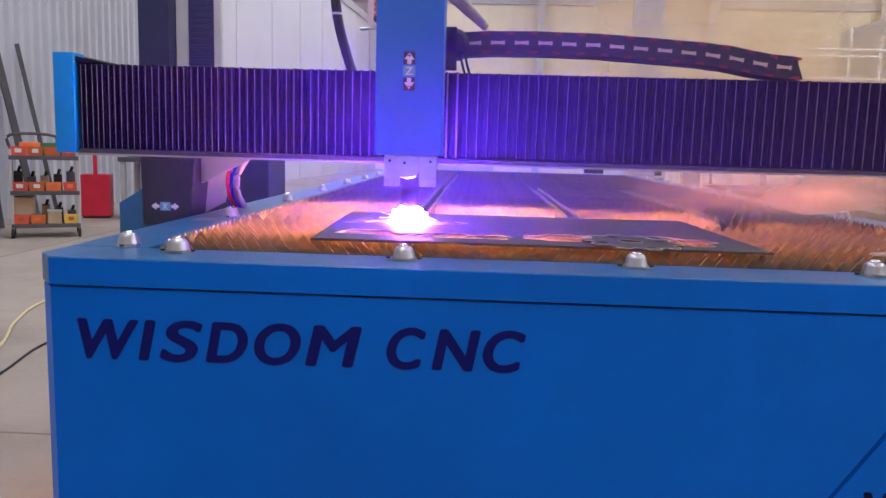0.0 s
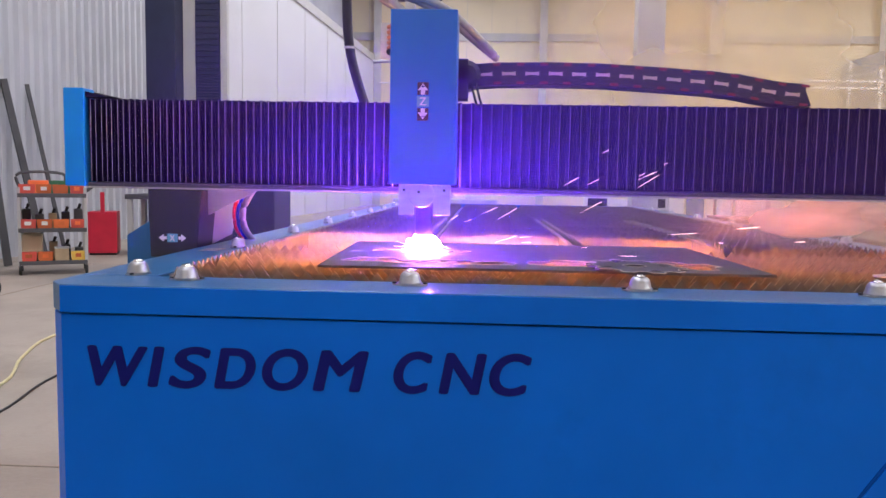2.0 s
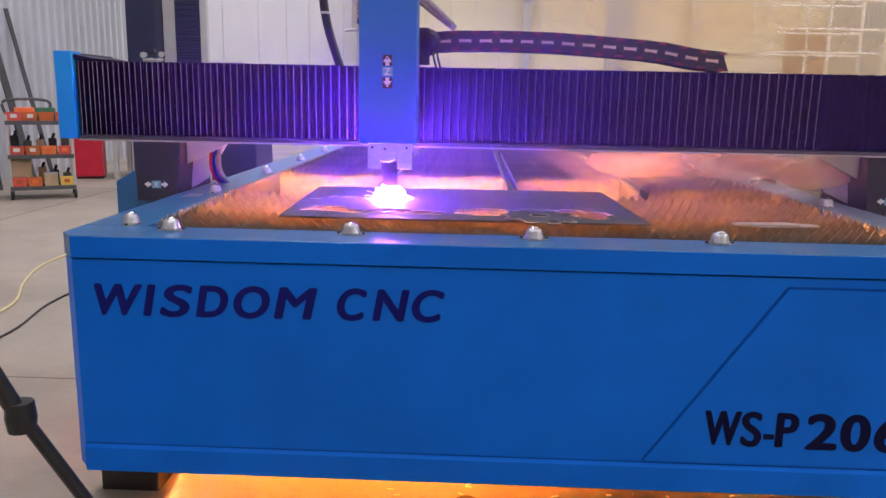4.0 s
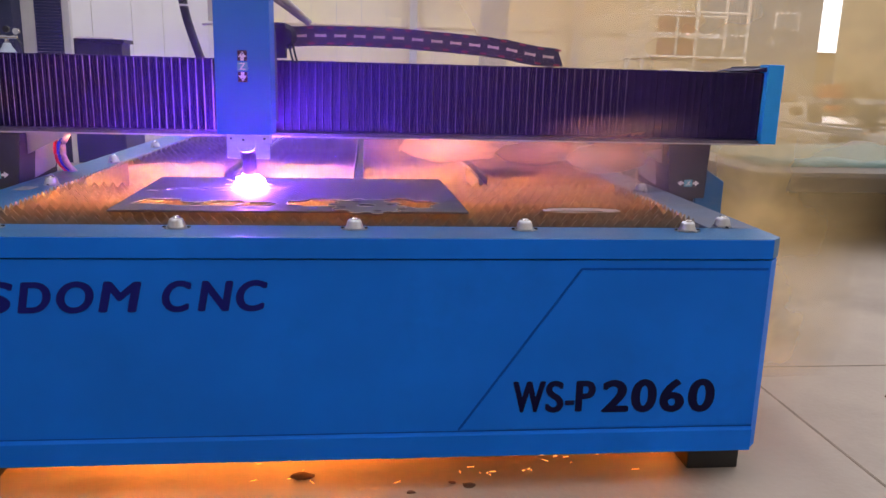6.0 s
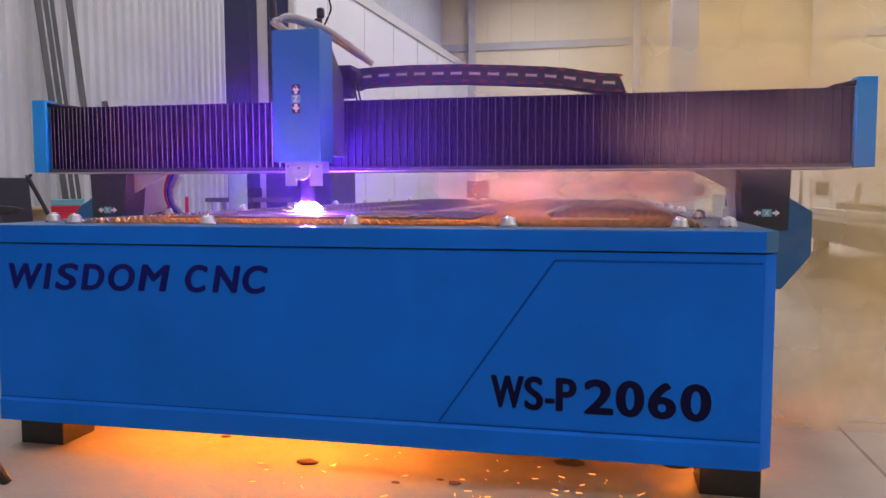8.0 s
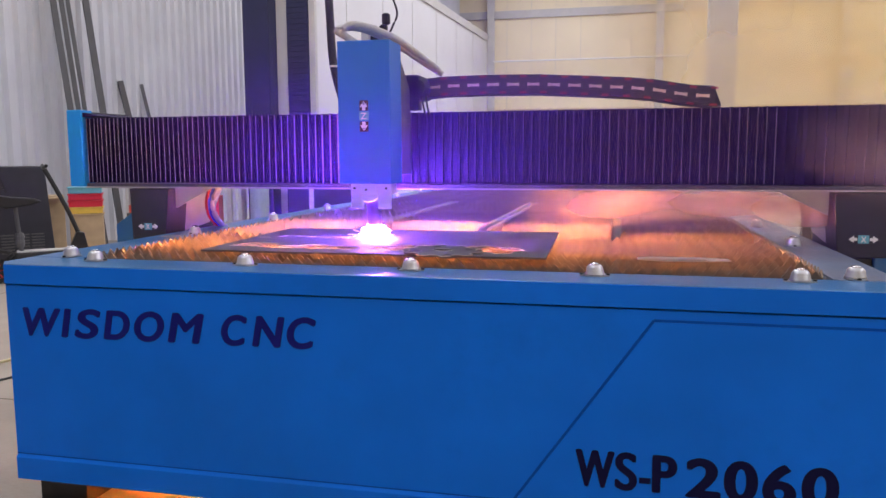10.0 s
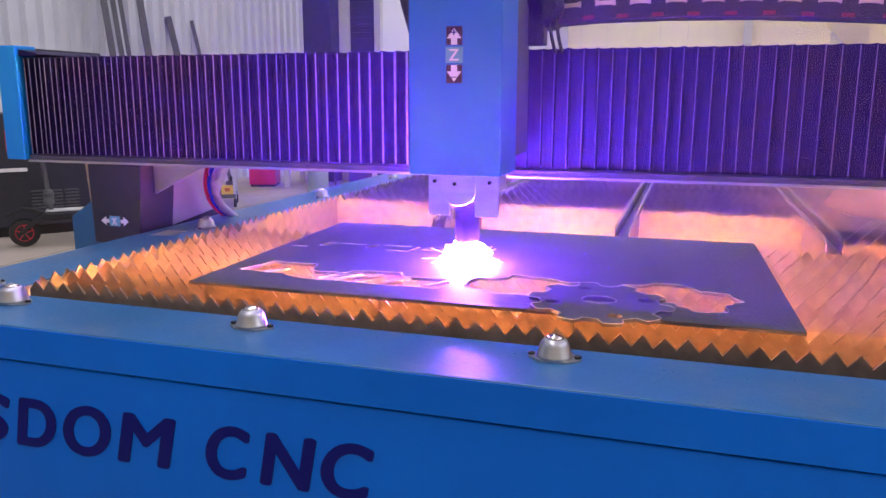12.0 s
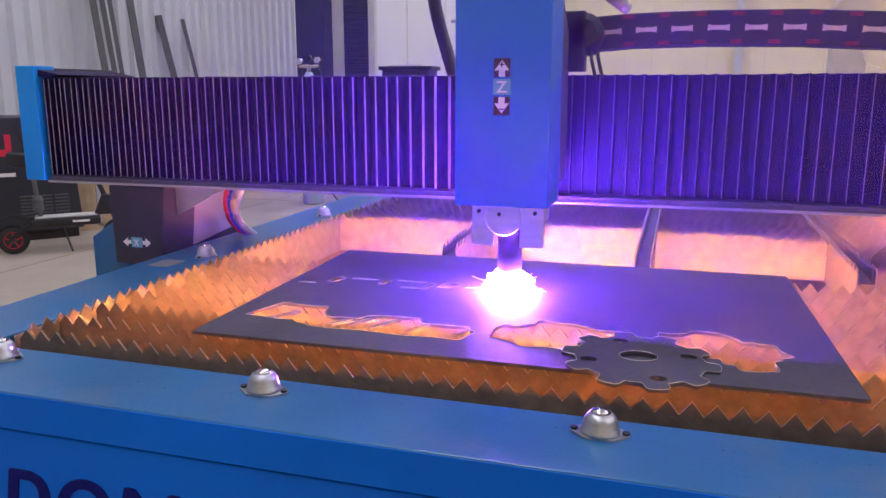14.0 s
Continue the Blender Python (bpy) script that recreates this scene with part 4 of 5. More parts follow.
def furnishings():
    at = pose(-4.78, 6.15, 0, 0, 0, 30)
    tool_cart(at)
    for z in (0.1305, 0.4605, 0.8105):
        for k, x in enumerate((-0.225, -0.075, 0.075, 0.225)):
            if z < 0.2 and k in (2, 3):
                continue
            parts_bin(x, -0.10, z, (0.135, 0.125, 0.13, 0.115)[k], at, ORANGE if k % 3 else RED_BIN, card=WHITE if z > 0.4 and k < 2 else ORANGE)
    gb = thing("parts_box", "grey cardboard box on the tool cart", "box", at=at)
    part("box_body", box(0.01, 0.14, -0.19, -0.02, 0.1305, 0.26, 0.006), CARD, gb)
    part("box_lid", box(0.005, 0.145, -0.195, -0.015, 0.2605, 0.272, 0.003), GREY_STEEL, gb)
    parts_bin(0.225, -0.10, 0.1305, 0.12, at, YELLOW, "yellow orange parts bin on the tool cart", ORANGE)
    bag = thing("paper_bag", "crumpled beige paper bag on the tool cart", "bag", at=at)
    bm = box(-0.29, -0.10, -0.01, 0.15, 0.1305, 0.40, 0.02)
    rb = random.Random(8)
    for v in bm.verts:
        v.co += Vector((rb.uniform(-1, 1), rb.uniform(-1, 1), 0)) * 0.012
    part("bag_body", bm, CREAM, bag)
    part("bag_fold", prism([(-0.28, 0.40), (-0.11, 0.40), (-0.14, 0.425), (-0.25, 0.43)], "y", 0.05, 0.09), CREAM, bag)
    rng = random.Random(30)
    for z in (0.1305, 0.4605):
        for k in range(2 if z < 0.2 else 0, 5):
            x = -0.24 + 0.12 * k
            dark = thing("hand_tool_case", "dark hand tool standing on the tool cart", "tool", "tools on the tool cart", at=at)
            hgt = rng.uniform(0.12, 0.24)
            part("tool_body", box(x - 0.04, x + 0.04, 0.02, 0.14, z, z + hgt, 0.012), (BLACK, DARK_STEEL, CARD)[k % 3], dark)
            part("tool_grip", tube([(x, 0.08, z + hgt - 0.01), (x + 0.02, 0.06, z + hgt + 0.05)], 0.015), BLACK, dark)
    for x, m, lab in ((-0.12, ORANGE, "orange plastic parts bin on the tool cart"), (0.08, GREEN, "dark green tool case on the tool cart")):
        bx = thing("tool_case", lab, "tool case", at=at)
        part("case_body", box(x - 0.10, x + 0.09, 0.02, 0.15, 0.8105, 0.95, 0.01), m, bx)
        part("case_latch", box(x - 0.02, x + 0.02, 0.012, 0.0195, 0.87, 0.90), BLACK, bx)
    # red cabinet and bench beyond
    rc = thing("red_cabinet", "open red steel tool cabinet", "cabinet", at=pose(-5.22, 8.1, 0, 0, 0, 20))
    part("cabinet_body", box(-0.17, 0.17, -0.2, 0.2, 0.03, 0.55), RED, rc)
    part("cabinet_side", box(-0.02, 0.03, -0.21, -0.18, 0.53, 0.80), RED, rc)
    part("cabinet_base", box(-0.16, 0.16, -0.18, 0.18, 0, 0.03), BLACK, rc)
    wb = thing("work_bench", "dark steel work bench with clutter", "bench", at=pose(-4.2, 8.3, 0, 0, 0, 5))
    part("bench_top", box(-0.7, 0.6, -0.3, 0.3, 0.72, 0.78), DARK_STEEL, wb)
    for x in (-0.65, 0.55):
        for y in (-0.25, 0.25):
            part("leg", box(x - 0.03, x + 0.03, y - 0.03, y + 0.03, 0, 0.72), GREY_STEEL, wb)
    part("vice", box(-0.2, 0.05, -0.2, 0.0, 0.7802, 0.93, 0.02), BLACK, wb)
    # power source with a red mark
    ps = thing("plasma_power_source", "black plasma power source cabinet with a red mark", "power source", at=pose(-5.05, 4.15, 0, 0, 0, 52))
    part("case", prism([(-0.42, 0.08), (0.42, 0.08), (0.36, 1.02), (-0.42, 1.02)], "y", 0, 0.75, 0.012), DARK_GREY, ps)
    part("base", box(-0.38, 0.38, 0.04, 0.70, 0.0, 0.08), BLACK, ps)
    for dx in (-0.20, -0.115):
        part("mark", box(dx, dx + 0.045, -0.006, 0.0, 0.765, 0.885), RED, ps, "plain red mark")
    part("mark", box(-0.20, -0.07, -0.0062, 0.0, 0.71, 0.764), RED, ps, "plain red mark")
    part("print_bar", box(-0.33, -0.06, -0.005, 0.0, 0.545, 0.575, 0), WHITE_INK, ps, "white bar of print")
    part("slash_mark", prism([(-0.05, 0.96), (-0.03, 0.96), (0.03, 0.78), (0.01, 0.78)], "y", -0.005, 0.0), BLACK, ps)
    for col in range(3):
        for r in range(7):
            part("louvre", box(-0.05 + col * 0.13, 0.06 + col * 0.13, -0.008, -0.0005, 0.20 + r * 0.028, 0.214 + r * 0.028, 0.002), DARK_STEEL, ps)
    # electric scooter
    sc = thing("electric_scooter", "black electric scooter with seat and red rimmed wheels", "scooter", at=pose(-4.40, 4.05, 0, 0, 0, 44))
    part("deck", box(-0.36, 0.12, -0.09, 0.09, 0.20, 0.27, 0.02), BLACK, sc)
    part("deck_top", box(-0.34, 0.10, -0.075, 0.075, 0.2702, 0.280), GREY_STEEL, sc)
    part("deck_print", box(-0.08, 0.04, -0.093, -0.0902, 0.23, 0.245, 0), WHITE_INK, sc)
    for x in (-0.50, 0.24):
        w = part("tyre", lathe([(0.070, -0.032), (0.100, -0.028), (0.112, 0), (0.100, 0.028), (0.070, 0.032)], (x, 0, 0.112), 22, "y"), RUBBER, sc)
        part("rim", lathe([(0.066, -0.034), (0.065, -0.036), (0.062, -0.036), (0.061, -0.034)], (x, 0, 0.112), 20, "y"), RED, w, "thin red rim")
        for q in range(5):
            a = 2 * math.pi * q / 5 + 0.3
            part("spoke", tube([(x + 0.02 * math.cos(a), -0.041, 0.112 + 0.02 * math.sin(a)), (x + 0.060 * math.cos(a), -0.041, 0.112 + 0.060 * math.sin(a))], 0.004, 5), RED, w, "red spoke")
        part("wheel_disc", lathe([(0.0605, -0.0362), (0.03, -0.039), (0.028, 0.034)], (x, 0, 0.112), 18, "y"), BLACK, w)
        part("hub", lathe([(0.018, -0.046), (0.018, 0.042)], (x, 0, 0.112), 12, "y"), DARK_STEEL, w)
    part("rear_fork", tube([(-0.52, -0.06, 0.112), (-0.36, -0.06, 0.25)], 0.016), BLACK, sc)
    part("rear_fork", tube([(-0.52, 0.06, 0.112), (-0.36, 0.06, 0.25)], 0.016), BLACK, sc)
    part("mudguard", prism([(-0.62, 0.26), (-0.50, 0.31), (-0.38, 0.28), (-0.40, 0.26), (-0.50, 0.285), (-0.61, 0.24)], "y", -0.05, 0.05), BLACK, sc)
    part("seat_post", tube([(-0.30, 0, 0.27), (-0.33, 0, 0.68)], 0.018), DARK_STEEL, sc)
    part("seat_spring", lathe([(0.035, 0.32), (0.04, 0.35), (0.035, 0.38), (0.04, 0.41), (0.03, 0.44)], (-0.31, 0, 0), 12), DARK_STEEL, sc)
    part("seat", prism([(-0.50, 0.70), (-0.48, 0.78), (-0.36, 0.76), (-0.20, 0.745), (-0.12, 0.72), (-0.20, 0.69), (-0.40, 0.66)], "y", -0.09, 0.09, 0.012), BLACK, sc, "black padded seat")
    part("stem", tube([(0.24, 0, 0.20), (0.09, 0, 0.62), (-0.08, 0, 1.0)], 0.02), BLACK, sc)
    part("fork_cover", prism([(0.08, 0.27), (0.24, 0.27), (0.21, 0.42), (0.15, 0.43)], "y", -0.05, 0.05, 0.008), BLACK, sc)
    part("handlebar", tube([(-0.08, -0.24, 1.03), (-0.09, 0, 1.01), (-0.08, 0.24, 1.03)], 0.015), BLACK, sc)
    for dy in (-0.052, 0.052):
        part("front_fork", tube([(0.24, dy, 0.112), (0.235, dy, 0.23), (0.24, 0, 0.27)], 0.012), BLACK, sc)
    part("kick_stand", tube([(-0.15, -0.09, 0.20), (-0.10, -0.14, 0.01)], 0.008), BLACK, sc)
    # stacked trays and a crate
    for k, (m, nm) in enumerate(((CARD, "brown"), (YELLOW, "yellow"), (RED, "dark red"), (RED, "red"), (TEAL_INK, "teal"))):
        b = thing("storage_tray", nm + " plastic storage tray in a stack", "tray", "stacked trays", at=pose(-4.95, 5.15, 0, 0, 0, 35))
        z0 = (0.0, 0.52, 0.59, 0.66, 0.73)[k]
        part("tray_body", box(-0.16, 0.16, -0.14, 0.14, z0, z0 + (0.517 if k == 0 else 0.066), 0.01), m, b)
        part("tray_rim", box(-0.17, 0.17, -0.15, 0.15, z0 + (0.50 if k == 0 else 0.055), z0 + (0.517 if k == 0 else 0.067), 0.004), m, b)
    cr = thing("cardboard_box", "open brown cardboard box on the floor", "box", at=pose(-5.15, 4.75, 0, 0, 0, 40))
    part("carton", box(-0.25, 0.2, -0.15, 0.25, 0, 0.72, 0.005), CARD, cr)
    part("flap", box(-0.25, 0.2, -0.30, -0.16, 0.70, 0.706, 0), CARD, cr)
    # lengths of steel leaning on the ribbed wall
    for y, z, w, m, lab in ((7.32, 2.12, 0.05, DARK_STEEL, "dark"), (7.82, 2.12, 0.03, DARK_STEEL, "dark"), (5.93, 4.4, 0.045, DARK_STEEL, "dark"), (6.08, 4.4, 0.035, DARK_STEEL, "dark"), (6.20, 4.4, 0.03, DARK_STEEL, "dark"), (6.50, 4.4, 0.05, DARK_STEEL, "dark")):
        bar = thing("steel_bar", "dark steel bar leaning against the ribbed wall", "steel bar", "leaning steel bars")
        top = 0.28 if z < 3 else 0.5
        part("bar", tube([(HALL[0] + 0.04 + w + top, y + (0.28 if z < 3 else 0.02), 0.0 + w * 0.2), (HALL[0] + 0.04 + w, y, z)], w, 4), m, bar)
    # tall machine with two dark masts
    mm = thing("column_machine", "tall machine with dark masts and a ribbed cover", "machine")
    part("mast", box(-4.93, -4.52, 8.75, 9.05, 0, 5.6, 0.01), MAST, mm, "dark navy mast")
    part("mast_plate", box(-4.515, -4.34, 9.0, 9.1, 0, 5.6, 0.01), GREY_STEEL, mm)
    rib = mesh_of("cover_rib", box(-4.335, -4.0, 8.98, 9.2, 0, 0.036, 0), MAST)
    for k in range(140):
        placed("cover_rib", rib, mm, pose(0, 0.012 * (k % 2), 0.02 + k * 0.04))
    part("mast_plate", box(-3.995, -3.90, 9.0, 9.1, 0, 5.6, 0.01), GREY_STEEL, mm)
    part("machine_body", box(-4.0, -3.0, 8.1, 8.95, 0, 1.25, 0.02), MAST, mm)
    shelf = thing("wall_shelf_unit", "dark shelf unit with pale boxes on top", "shelf", at=pose(-4.75, 12.8, 0))
    part("shelf_body", box(-0.45, 0.45, -0.25, 0.25, 0, 1.60, 0.01), DARK_GREY, shelf)
    part("shelf_top", box(-0.5, 0.5, -0.3, 0.3, 1.601, 1.67, 0.01), BLACK, shelf)
    part("pale_boxes", box(-0.35, 0.30, -0.2, 0.2, 1.671, 1.70, 0.01), WHITE, shelf)
    gc = thing("gas_cylinder", "pale blue grey gas cylinder with a chrome regulator", "gas cylinder", at=pose(-3.80, 6.85, 0))
    part("cylinder", lathe([(0.10, 0.0), (0.115, 0.02), (0.115, 1.22), (0.09, 1.33), (0.045, 1.40), (0.035, 1.43)], n=24), STEEL_BLUE, gc, "", True)
    valve = part("valve", lathe([(0.018, 1.43), (0.022, 1.46), (0.016, 1.50)], n=12), CHROME, gc)
    part("regulator", tube([(-0.10, -0.02, 1.49), (0.12, -0.02, 1.49)], 0.02), CHROME, gc)
    for x, z, m in ((-0.09, 1.54, CHROME), (0.02, 1.57, BLACK), (0.12, 1.55, CHROME)):
        part("gauge", lathe([(0.034, -0.05), (0.036, -0.03), (0.034, -0.01)], (x, 0, z), 14, "y"), m, gc)
    part("gas_hose", tube([(0.12, -0.02, 1.48), (0.18, -0.05, 1.35), (0.20, -0.05, 0.9), (0.25, 0.0, 0.1), (0.6, 0.1, 0.02)], 0.008), BLACK, gc)
    # clutter beyond the table: control desks and cabinets
    rng = random.Random(12)
    for k in range(13):
        x, y = 2.2 + k * 0.62 + rng.uniform(-0.2, 0.2), rng.uniform(13.5, 17.0)
        w, d, h = rng.uniform(0.35, 0.7), rng.uniform(0.4, 0.6), rng.uniform(0.75, 1.35)
        cab = thing("control_cabinet", "pale machine cabinet standing far back in the hall", "cabinet", "cabinets far back", at=pose(x, y, 0, 0, 0, rng.uniform(-15, 15)))
        part("body", box(-w / 2, w / 2, -d / 2, d / 2, 0.06, h, 0.01), (WHITE, CREAM, GREY_STEEL)[k % 3], cab)
        part("plinth", box(-w / 2 + 0.03, w / 2 - 0.03, -d / 2 + 0.03, d / 2 - 0.03, 0, 0.06), BLACK, cab)
        part("door", box(-w / 2 + 0.04, w / 2 - 0.04, -d / 2 - 0.008, -d / 2 - 0.0005, 0.12, h * 0.62, 0.002), WHITE if k % 2 else SHED, cab)
        part("screen", box(-w / 2 + 0.08, w / 2 - 0.08, -d / 2 - 0.006, -d / 2 - 0.0005, h * 0.68, h * 0.92, 0.002), BLACK, cab)
    desk = thing("control_desk", "grey control desk with a screen and hoses", "desk", at=pose(-1.0, 12.0, 0))
    part("desk_body", box(-0.9, 0.9, -0.3, 0.3, 0, 0.70, 0.01), GREY_STEEL, desk)
    part("screen", box(-0.75, -0.35, -0.05, 0.02, 0.74, 1.05), BLACK, desk)
    part("screen_foot", box(-0.6, -0.5, -0.05, 0.05, 0.7, 0.7395), BLACK, desk)
    part("pump", lathe([(0.15, 0.702), (0.17, 0.75), (0.17, 0.95), (0.1, 1.0)], (0.5, 0, 0), 18), WHITE, desk)
    part("hose", tube([(0.1, 0, 0.72), (0.2, -0.1, 1.0), (0.4, 0, 1.02)], 0.02), WHITE_HOSE, desk)
    # welded steel frame beside the table
    fr = thing("steel_trestle", "dark welded steel trestle beside the table", "trestle")
    part("beam", box(2.85, 3.0, 3.2, 9.0, 0.40, 0.56), DARK_STEEL, fr)
    part("beam", box(4.4, 4.55, 3.2, 9.0, 0.40, 0.56), DARK_STEEL, fr)
    for y in (3.4, 6.1, 8.8):
        part("cross_beam", box(3.0, 4.4, y, y + 0.12, 0.42, 0.54), DARK_STEEL, fr)
        for x in (2.925, 4.475):
            part("leg", box(x - 0.06, x + 0.06, y, y + 0.12, 0.015, 0.40), DARK_STEEL, fr)
            part("leg_foot", box(x - 0.12, x + 0.12, y - 0.06, y + 0.18, 0, 0.015), DARK_STEEL, fr)
    part("deck_plate", box(2.80, 6.6, 3.15, 9.4, 0.562, 0.60, 0.004), DARK_STEEL, fr)
    for x in (6.0,):
        for y in (3.4, 6.1, 8.8):
            part("leg", box(x - 0.06, x + 0.06, y, y + 0.12, 0.0, 0.561), DARK_STEEL, fr)
    for k in range(6):
        wp = thing("steel_section", "grey steel section lying on the trestle", "steel section", "stock on the trestle")
        x, y = 3.2 + 0.5 * k, 5.6 + 0.4 * (k % 3)
        part("section", box(x, x + 0.16, y, y + rng.uniform(2, 3.2), 0.602, 0.602 + rng.uniform(0.05, 0.12), 0.005), (GREY_STEEL, DARK_STEEL, SHED)[k % 3], wp)
    tarp = bmesh.new()
    cols, lines = 16, 12
    net = [[tarp.verts.new((3.1 + 2.4 * i / cols, 3.5 + 1.7 * j / lines, 0.63 + 0.05 * noise.noise(Vector((i * 0.5, j * 0.5, 3))) + 0.02 * noise.noise(Vector((i * 1.3, j * 1.3, 9))))) for j in range(lines + 1)] for i in range(cols + 1)]
    low = [[tarp.verts.new((v.co.x, v.co.y, 0.6005)) for v in row] for row in net]
    for i in range(cols):
        for j in range(lines):
            tarp.faces.new((net[i][j], net[i + 1][j], net[i + 1][j + 1], net[i][j + 1]))
    edge = [(i, 0) for i in range(cols)] + [(cols, j) for j in range(lines)] + [(i, lines) for i in range(cols, 0, -1)] + [(0, j) for j in range(lines, 0, -1)]
    for (i, j), (p, q) in zip(edge, edge[1:] + edge[:1]):
        tarp.faces.new((net[i][j], net[p][q], low[p][q], low[i][j]))
    for row in low:
        for v in row:
            if not v.link_faces:
                tarp.verts.remove(v)
    solo("tarpaulin", tarp, TARP, "dull teal tarpaulin spread on the trestle", "tarpaulin", smooth=True)
    for k in range(8):
        cr = thing("goods_crate", "orange brown crate on a pallet by the end wall", "crate", "crates by the end wall", at=pose(15.6 + k * 1.15, 28.6, 0, 0, 0, rng.uniform(-6, 6)))
        part("pallet", box(-0.45, 0.45, -0.4, 0.4, 0, 0.14), CARD, cr)
        part("crate_body", box(-0.44, 0.44, -0.38, 0.38, 0.1405, 0.95 + rng.uniform(0, 0.4), 0.02), (ORANGE, CARD, CARD)[k % 3], cr)
    # shed inside the hall, platform frame and pallets
    sh = thing("site_office", "grey clad office box with small windows", "office box")
    part("wall", box(12.3, 15.6, 24.0, 27.0, 0, 5.4, 0), SHED, sh)
    for k in range(26):
        part("cladding_rib", box(12.36 + k * 0.125, 12.40 + k * 0.125, 23.97, 24.0, 0.05, 5.35, 0), SHED, sh)
    for x, z, w, h in ((12.7, 0.9, 0.6, 0.8), (14.3, 0.9, 0.6, 0.7), (13.9, 2.95, 0.9, 0.6)):
        win = part("window", box(x, x + w, 23.93, 23.965, z, z + h, 0), WHITE, sh)
        part("pane", box(x + 0.06, x + w - 0.06, 23.92, 23.929, z + 0.06, z + h - 0.06, 0), GLASS, win)
    pf = thing("platform_frame", "white tubular platform frame with rails", "platform")
    for x in (8.3, 9.9, 11.5):
        for y in (21.0, 22.5):
            part("post", tube([(x, y, 0), (x, y, 4.6)], 0.05), WHITE, pf)
    for z in (1.9, 2.55, 3.2, 4.0):
        for y in (21.0, 22.5):
            part("rail", tube([(8.3, y, z), (11.5, y, z)], 0.04), WHITE, pf)
    part("brace", tube([(7.3, 21.0, 0.0), (8.3, 21.0, 3.0)], 0.04), WHITE, pf)
    part("platform_deck", box(8.3, 11.5, 21.06, 22.44, 1.80, 1.86), DARK_STEEL, pf)
    part("red_panel", box(9.3, 10.6, 22.58, 22.62, 1.9, 3.4), CHAIN_RED, pf)
    for k in range(9):
        x = 5.2 + k * 0.62
        bag = thing("wrapped_bundle", "white wrapped bundle on a pallet", "bundle", "wrapped bundles", at=pose(x, 18.5, 0, 0, 0, rng.uniform(-8, 8)))
        part("pallet", box(-0.28, 0.28, -0.4, 0.4, 0, 0.14), CARD, bag)
        bm = box(-0.27, 0.27, -0.38, 0.38, 0.142, 1.25 + rng.uniform(0, 0.3), 0.05)
        for v in bm.verts:
            v.co += Vector((rng.uniform(-1, 1), rng.uniform(-1, 1), 0)) * 0.02
        part("wrap", bm, WHITE, bag, "crumpled white wrap")
    for k in range(5):
        rk = thing("storage_rack", "dark loaded storage rack by the gate", "rack", "racks by the gate", at=pose(8.5 + k * 2.1, 16.0 + 0.8 * k, 0, 0, 0, -20))
        for x in (-0.8, 0.8):
            part("upright", box(x - 0.04, x + 0.04, -0.4, 0.4, 0, 0.72), DARK_STEEL, rk)
        for z in (0.10, 0.38, 0.66):
            part("shelf", box(-0.76, 0.76, -0.4, 0.4, z, z + 0.05), DARK_STEEL, rk)
        for q in range(3):
            part("load", box(-0.7 + q * 0.48, -0.32 + q * 0.48, -0.3, 0.3, 0.7105, 0.80 + rng.uniform(0, 0.10)), (SHED, DARK_STEEL, GREY_STEEL)[q], rk)
    sg = thing("wall_sign", "small white notice with a blue foot on the column", "sign")
    part("sign_board", box(8.3, 8.75, 29.52, 29.55, 3.9, 4.9), WHITE, sg)
    part("sign_band", box(8.3, 8.75, 29.51, 29.519, 3.95, 4.1, 0), BLUE_END, sg)
    part("sign_mark", prism([(8.45, 4.35), (8.5, 4.7), (8.6, 4.7), (8.62, 4.35), (8.57, 4.35), (8.55, 4.6), (8.5, 4.35)], "y", 29.51, 29.519), CHAIN_RED, sg)
    # hoses and debris on the floor
    solo("air_hose", tube([(-3.3, 0.2, 0.008), (-2.8, 1.1, 0.008), (-2.62, 1.86, 0.008), (-2.85, 2.45, 0.008), (-3.0, 2.95, 0.008), (-2.96, 3.5, 0.008), (-2.6, 4.2, 0.008), (-2.0, 4.8, 0.008)], 0.008), HOSE_Y, "yellow air hose lying on the concrete", "hose", smooth=True)
    solo("floor_cable", tube([(-2.9, 0.3, 0.006), (-2.45, 1.1, 0.006), (-2.37, 1.51, 0.006), (-2.46, 2.03, 0.006), (-2.42, 2.5, 0.006), (-2.2, 3.1, 0.006), (-1.8, 3.6, 0.006)], 0.006), BLACK, "dark cable lying on the concrete", "cable", smooth=True)
    for x, y, s in ((-0.162, 0.112, 0.035), (0.683, 0.28, 0.05), (0.349, 0.03, 0.022), (0.17, 0.0, 0.014), (-0.554, 0.30, 0.02), (1.026, 0.33, 0.05), (2.14, 0.62, 0.022), (-0.9, 0.35, 0.015), (-2.6, 3.3, 0.04), (0.30, 0.05, 0.012)):
        bm = bmesh.new()
        bmesh.ops.create_icosphere(bm, subdivisions=2, radius=1)
        for v in bm.verts:
            k = 1 + 0.4 * noise.noise(v.co * 2 + Vector((x * 9, y * 7, 0)))
            v.co = Vector((x + v.co.x * s * k, y + v.co.y * s * 0.6 * k, max(0.0, 0.003 + v.co.z * s * 0.22 * k)))
        solo("slag_chip", bm, INNER, "small dark chip of slag on the concrete", "slag chip", "slag chips")
    # tripod
    tp = thing("tripod", "black camera tripod standing by the table", "tripod")
